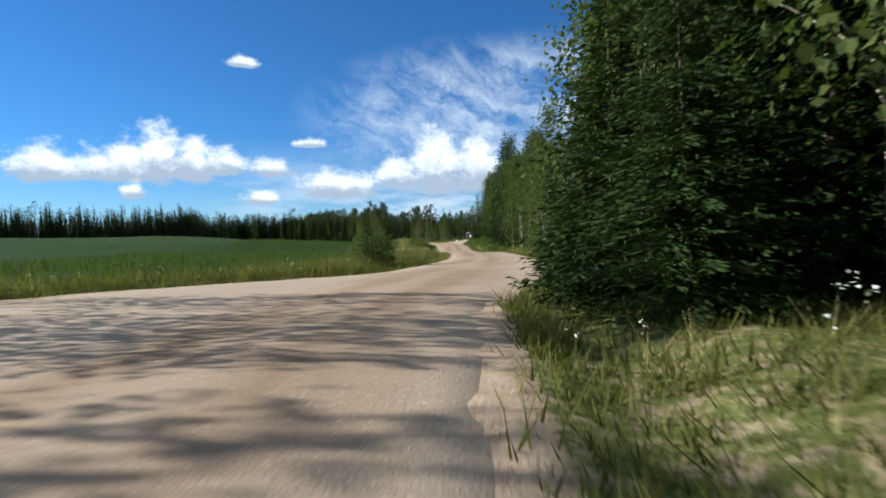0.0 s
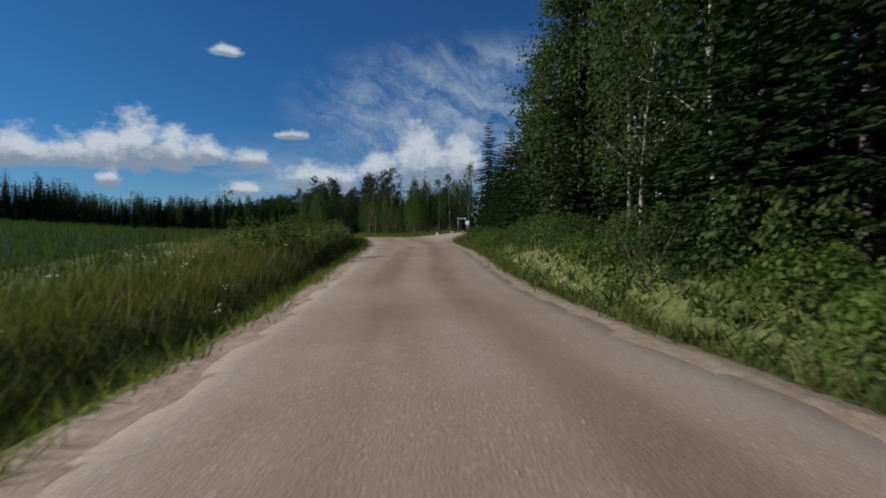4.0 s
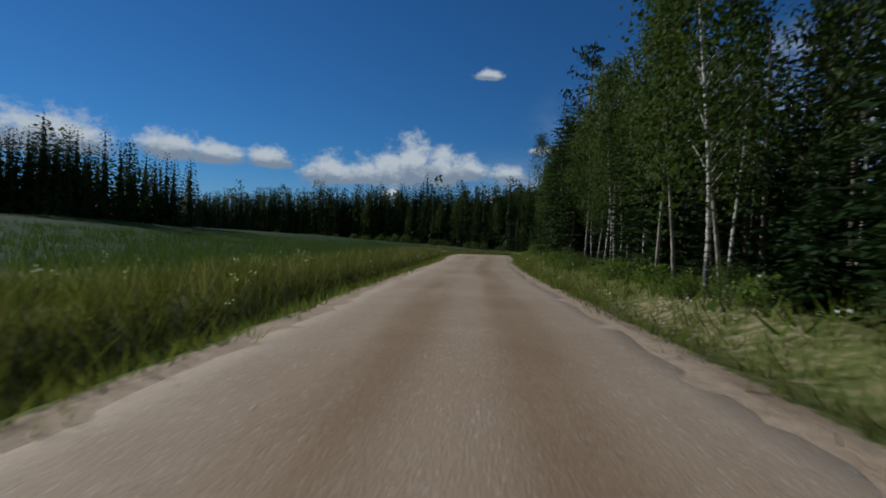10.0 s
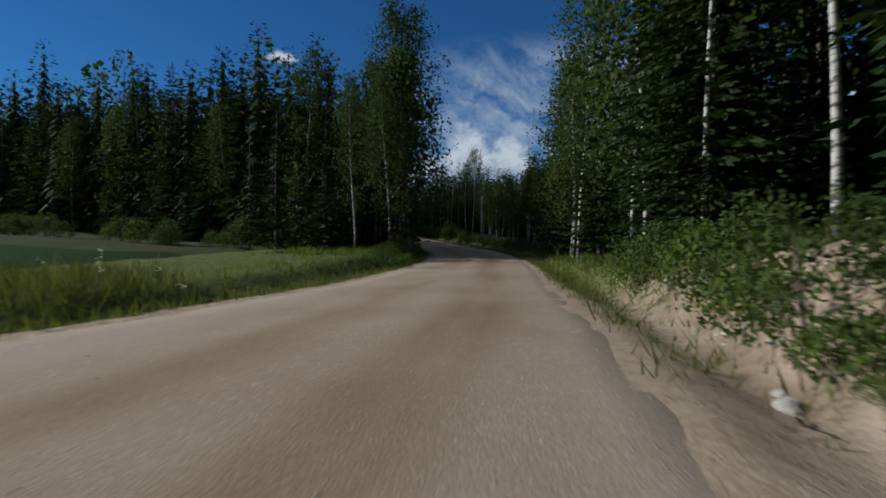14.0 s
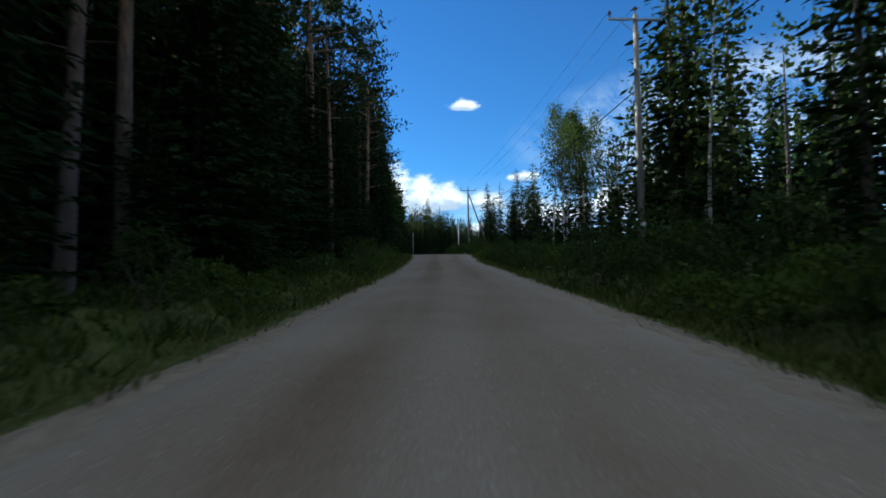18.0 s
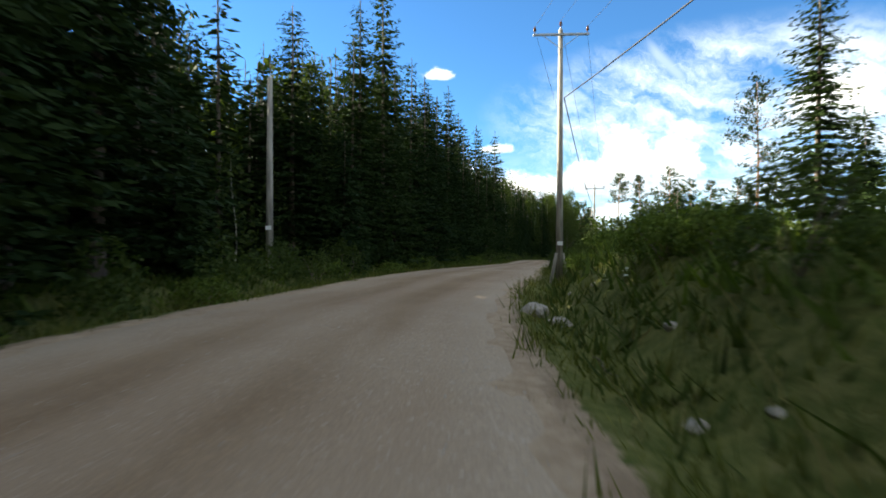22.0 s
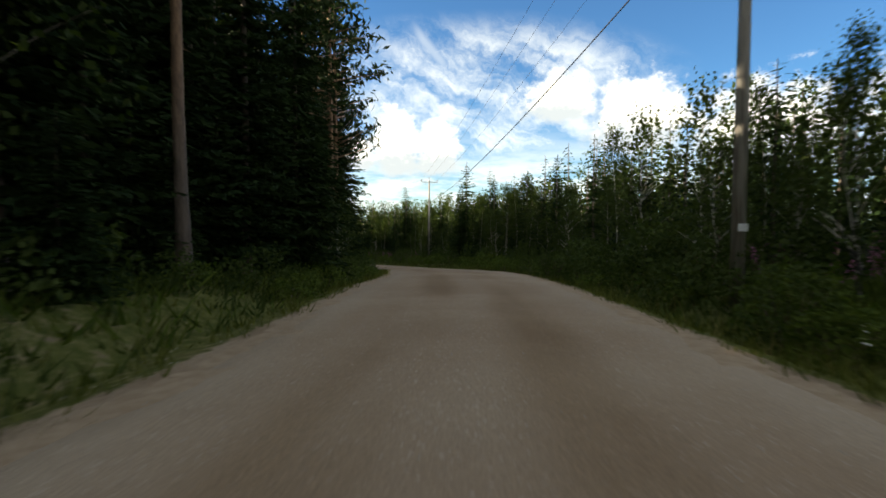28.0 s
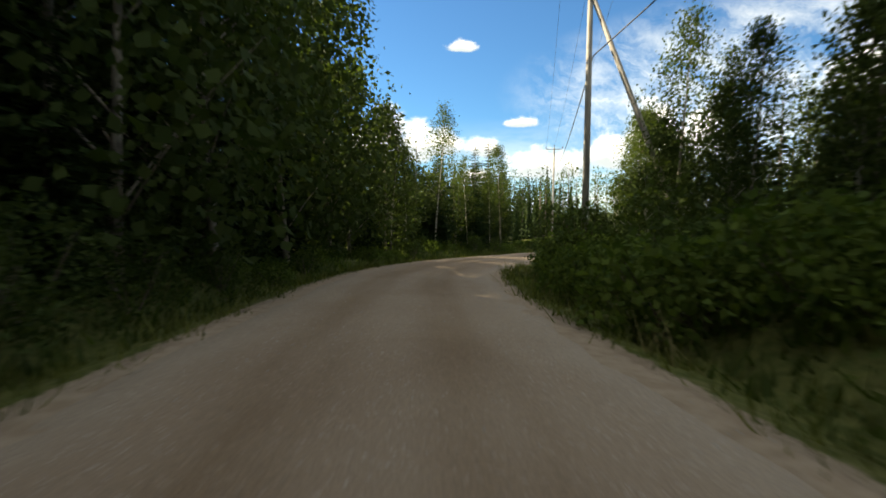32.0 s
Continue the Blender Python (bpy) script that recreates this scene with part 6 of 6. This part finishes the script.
# ---- grass, crop and flowers ----
def tufts(name, s, d, height, mat, blades, spread, label, width=0.016, lean=0.45):
    """Many grass tufts in one mesh."""
    n = len(s)
    x, y, z = at(s, d)
    z = z + cross(s, d)
    far = np.abs(d) > 13
    if far.any():
        z[far] = ground_z(x[far], y[far])
    px = np.repeat(x, blades) + rng.normal(size=n * blades) * spread
    py = np.repeat(y, blades) + rng.normal(size=n * blades) * spread
    pz = np.repeat(z, blades) - 0.06
    h = np.repeat(height, blades) * rng.uniform(0.55, 1.1, n * blades)
    a = rng.uniform(0, 6.283, n * blades)
    w = width * rng.uniform(0.6, 1.3, n * blades)
    lx, ly = rng.normal(size=n * blades) * lean * h, rng.normal(size=n * blades) * lean * h
    c, q = np.cos(a) * w, np.sin(a) * w
    base = np.stack([px, py, pz], 1)
    v = np.stack([base - np.stack([c, q, 0 * c], 1), base + np.stack([c, q, 0 * c], 1), base + np.stack([lx, ly, h], 1)], 1).reshape(-1, 3)
    me = mesh_of(name, v, np.arange(3 * n * blades).reshape(-1, 3), [M[mat]])
    return tagged(new(name, me), label, "grass", kind="stuff")


def scatter(n, s0, s1, o0, o1, side, bare=None, power=1.0):
    s = rng.uniform(s0, s1, n)
    o = o0 + (o1 - o0) * rng.random(n) ** power
    if bare is not None:
        keep = rng.random(n) > 1.15 * piece(s, bare) * (1 - smooth(o, 3.2, 5.5))
        s, o = s[keep], o[keep]
    return s, side * (half_at(s, side) + o)


s, d = scatter(27000, -6, 850, 0.25, 6.0, 1, BARE_R, 1.4)
tufts("verge_grass", s, d, rng.uniform(0.15, 0.5, len(s)), "grass", 8, 0.14, "green and yellowish verge grass along the gravel")
s, d = scatter(23000, -6, 850, 0.25, 5.0, -1, BARE_L, 1.4)
tufts("verge_grass", s, d, rng.uniform(0.15, 0.45, len(s)), "grass", 8, 0.14, "green and yellowish verge grass along the gravel")
s, d = scatter(5200, -4, 62, 0.4, 5.5, 1)
tufts("verge_grass", s, d, rng.uniform(0.12, 0.42, len(s)), "rank", 8, 0.14, "green and yellowish verge grass along the gravel")
s, d = scatter(5000, -20, 850, 0.6, 5.5, 1, BARE_R)
tufts("dry_grass", s, d, rng.uniform(0.3, 0.75, len(s)), "dry", 6, 0.10, "straw-coloured dry grass stalks on the verge", 0.012)
# tall growth between the road and the field
s, d = scatter(17000, -5, 330, 1.6, 5.5, -1)
tufts("tall_ditch_grass", s, d, rng.uniform(0.45, 0.95, len(s)), "rank", 6, 0.14, "tall rank grass along the field ditch", 0.016)
s, d = scatter(6000, -5, 330, 2.2, 7.0, -1)
tufts("dry_grass", s, d, rng.uniform(0.6, 1.1, len(s)), "dry", 4, 0.12, "pale seeding grass stalks by the field", 0.012)
s, d = scatter(19000, -5, 332, 4.5, 42, -1, None, 1.6)
tufts("crop_plants", s, d, rng.uniform(0.5, 0.8, len(s)), "cropleaf", 7, 0.25, "even green cereal crop in the field", 0.03, 0.2)
s, d = scatter(1700, 100, 152, 2.0, 7.5, -1)
tufts("dry_grass", s, d, rng.uniform(0.7, 1.25, len(s)), "dry", 7, 0.14, "tall brownish seeding weeds by the field", 0.014)
# rank herbs by the junction and in the woods' edge
row_of(["fern", "willow"], 102, 150, -8.0, -5.2, 0.9, (0.5, 0.75))
row_of(["fern"], 104, 146, -9.8, -7.2, 1.0, (0.6, 0.8))
make_back_woods()
s, d = scatter(11000, 345, 870, 1.5, 9.0, -1)
tufts("forest_herbs", s, d, rng.uniform(0.25, 0.6, len(s)), "herb", 6, 0.18, "low shrubs and herbs at the forest edge", 0.045, 0.6)
s, d = scatter(14000, 60, 870, 2.2, 10.0, 1)
tufts("forest_herbs", s, d, rng.uniform(0.25, 0.65, len(s)), "herb", 6, 0.18, "low shrubs and herbs at the forest edge", 0.045, 0.6)

for n, s0, s1, o0, o1, side in ((15000, 500, 835, 0.8, 6.0, 1), (4000, 395, 500, 0.8, 5.0, 1), (10000, 395, 835, 0.8, 4.5, -1), (3500, 74, 130, 0.8, 5.0, 1)):
    s, d = scatter(n, s0, s1, o0, o1, side, BARE_R if side > 0 else BARE_L, 0.8)
    tufts("bank_herbs", s, d, rng.uniform(0.15, 0.5, len(s)), "willow", 7, 0.17, "low heath and raspberry shoots on the roadside bank", 0.042, 0.6)
s, d = scatter(7000, 150, 345, 0.6, 6.0, 1, BARE_R)
tufts("verge_grass", s, d, rng.uniform(0.15, 0.45, len(s)), "rank", 8, 0.15, "green and yellowish verge grass along the gravel")


for n, side, bare in ((5200, 1, BARE_R), (4200, -1, BARE_L)):
    s, d = scatter(n, 0, 845, -0.12, 0.75, side, None, 0.8)
    keep = wave(s, d, 9.0, 3.0) + 0.5 * wave(s, d, 3.1, 1.0) > -0.25
    tufts("shoulder_plants", s[keep], d[keep], rng.uniform(0.04, 0.13, int(keep.sum())), "rank", 7, 0.09, "low creeping plants on the gravel shoulder", 0.010, 1.0)


def fireweed(name, s, d, label):
    n = len(s)
    x, y, z = at(s, d)
    z = z + cross(s, d)
    k = 26
    f = rng.random((n, k))
    h = rng.uniform(0.9, 1.5, n)[:, None]
    lean = rng.normal(size=(n, 2)) * 0.12
    zz = h * (0.55 + 0.45 * f)
    rad = 0.085 * (1.15 - f)
    a = rng.uniform(0, 6.283, (n, k))
    c = np.stack([x[:, None] + np.cos(a) * rad + lean[:, :1] * zz, y[:, None] + np.sin(a) * rad + lean[:, 1:] * zz, z[:, None] + zz], -1).reshape(-1, 3)
    v, q = cards(c, rng.normal(size=c.shape), rng.uniform(0.03, 0.06, len(c)), 0.8, rng)
    ob = new(name, mesh_of(name, v, q, [M["pink"]]))
    tagged(ob, label, "flowers", kind="stuff")
    tufts("fireweed_stalks", s, d, h[:, 0] * 1.05, "herb", 7, 0.05, "leafy green fireweed stalks", 0.025, 0.18)


for s0, s1, n, o0, o1 in ((26, 52, 75, 2.6, 5.0), (150, 176, 90, 4.5, 8.0), (374, 398, 130, 2.2, 5.0), (690, 706, 60, 2.4, 5.0), (758, 778, 70, 2.4, 4.6)):
    s, d = scatter(n, s0, s1, o0, o1, 1)
    fireweed("fireweed", s, d, "pink flowering fireweed along the wood's edge")


def blossoms(name, s, d, height, label):
    n = len(s)
    x, y, z = at(s, d)
    z = z + cross(s, d) + height
    k = 5
    c = np.stack([np.repeat(x, k), np.repeat(y, k), np.repeat(z, k)], 1) + rng.normal(size=(n * k, 3)) * 0.05
    v, q = cards(c, rng.normal(size=c.shape) * np.array([1, 1, 0.3]), rng.uniform(0.03, 0.055, len(c)), 0.9, rng)
    tagged(new(name, mesh_of(name, v, q, [M["whiteflower"]])), label, "flowers", kind="stuff")


s, d = scatter(420, -5, 330, 1.0, 7.0, -1)
blossoms("white_flowers", s, d, rng.uniform(0.35, 0.9, len(s)), "scattered white meadow flowers in the ditch grass")
s, d = scatter(330, 0, 840, 0.8, 4.5, 1)
blossoms("white_flowers", s, d, rng.uniform(0.3, 0.7, len(s)), "scattered white meadow flowers on the verge")


def loose_gravel():
    n = 16000
    s = rng.uniform(-5, 820, n)
    half = half_at(s, 1.0)
    k = rng.random(n)
    d = np.where(rng.random(n) < 0.7, np.sign(rng.random(n) - 0.5) * half * (0.62 + 0.42 * k), half * (2 * k - 1))
    x, y, z = at(s, d)
    z = z + cross(s, d) + 0.025
    r = rng.uniform(0.006, 0.019, n)
    o = np.array([[1, 0, 0], [-0.5, 0.87, 0], [-0.5, -0.87, 0], [0, 0, 0.9]])
    o = o[None] * r[:, None, None] * rng.uniform(0.7, 1.3, (n, 4, 1))
    a = rng.uniform(0, 6.283, n)
    c, q = np.cos(a)[:, None], np.sin(a)[:, None]
    v = np.stack([o[..., 0] * c - o[..., 1] * q + x[:, None], o[..., 0] * q + o[..., 1] * c + y[:, None], o[..., 2] + z[:, None]], -1).reshape(-1, 3)
    b = 4 * np.arange(n)[:, None]
    f = np.concatenate([b + np.array([[0, 1, 3]]), b + np.array([[1, 2, 3]]), b + np.array([[2, 0, 3]])])
    tagged(new("loose_gravel", mesh_of("loose_gravel", v, f, [M["stone"]])), "loose pale gravel stones on the road", "gravel", kind="stuff")


loose_gravel()
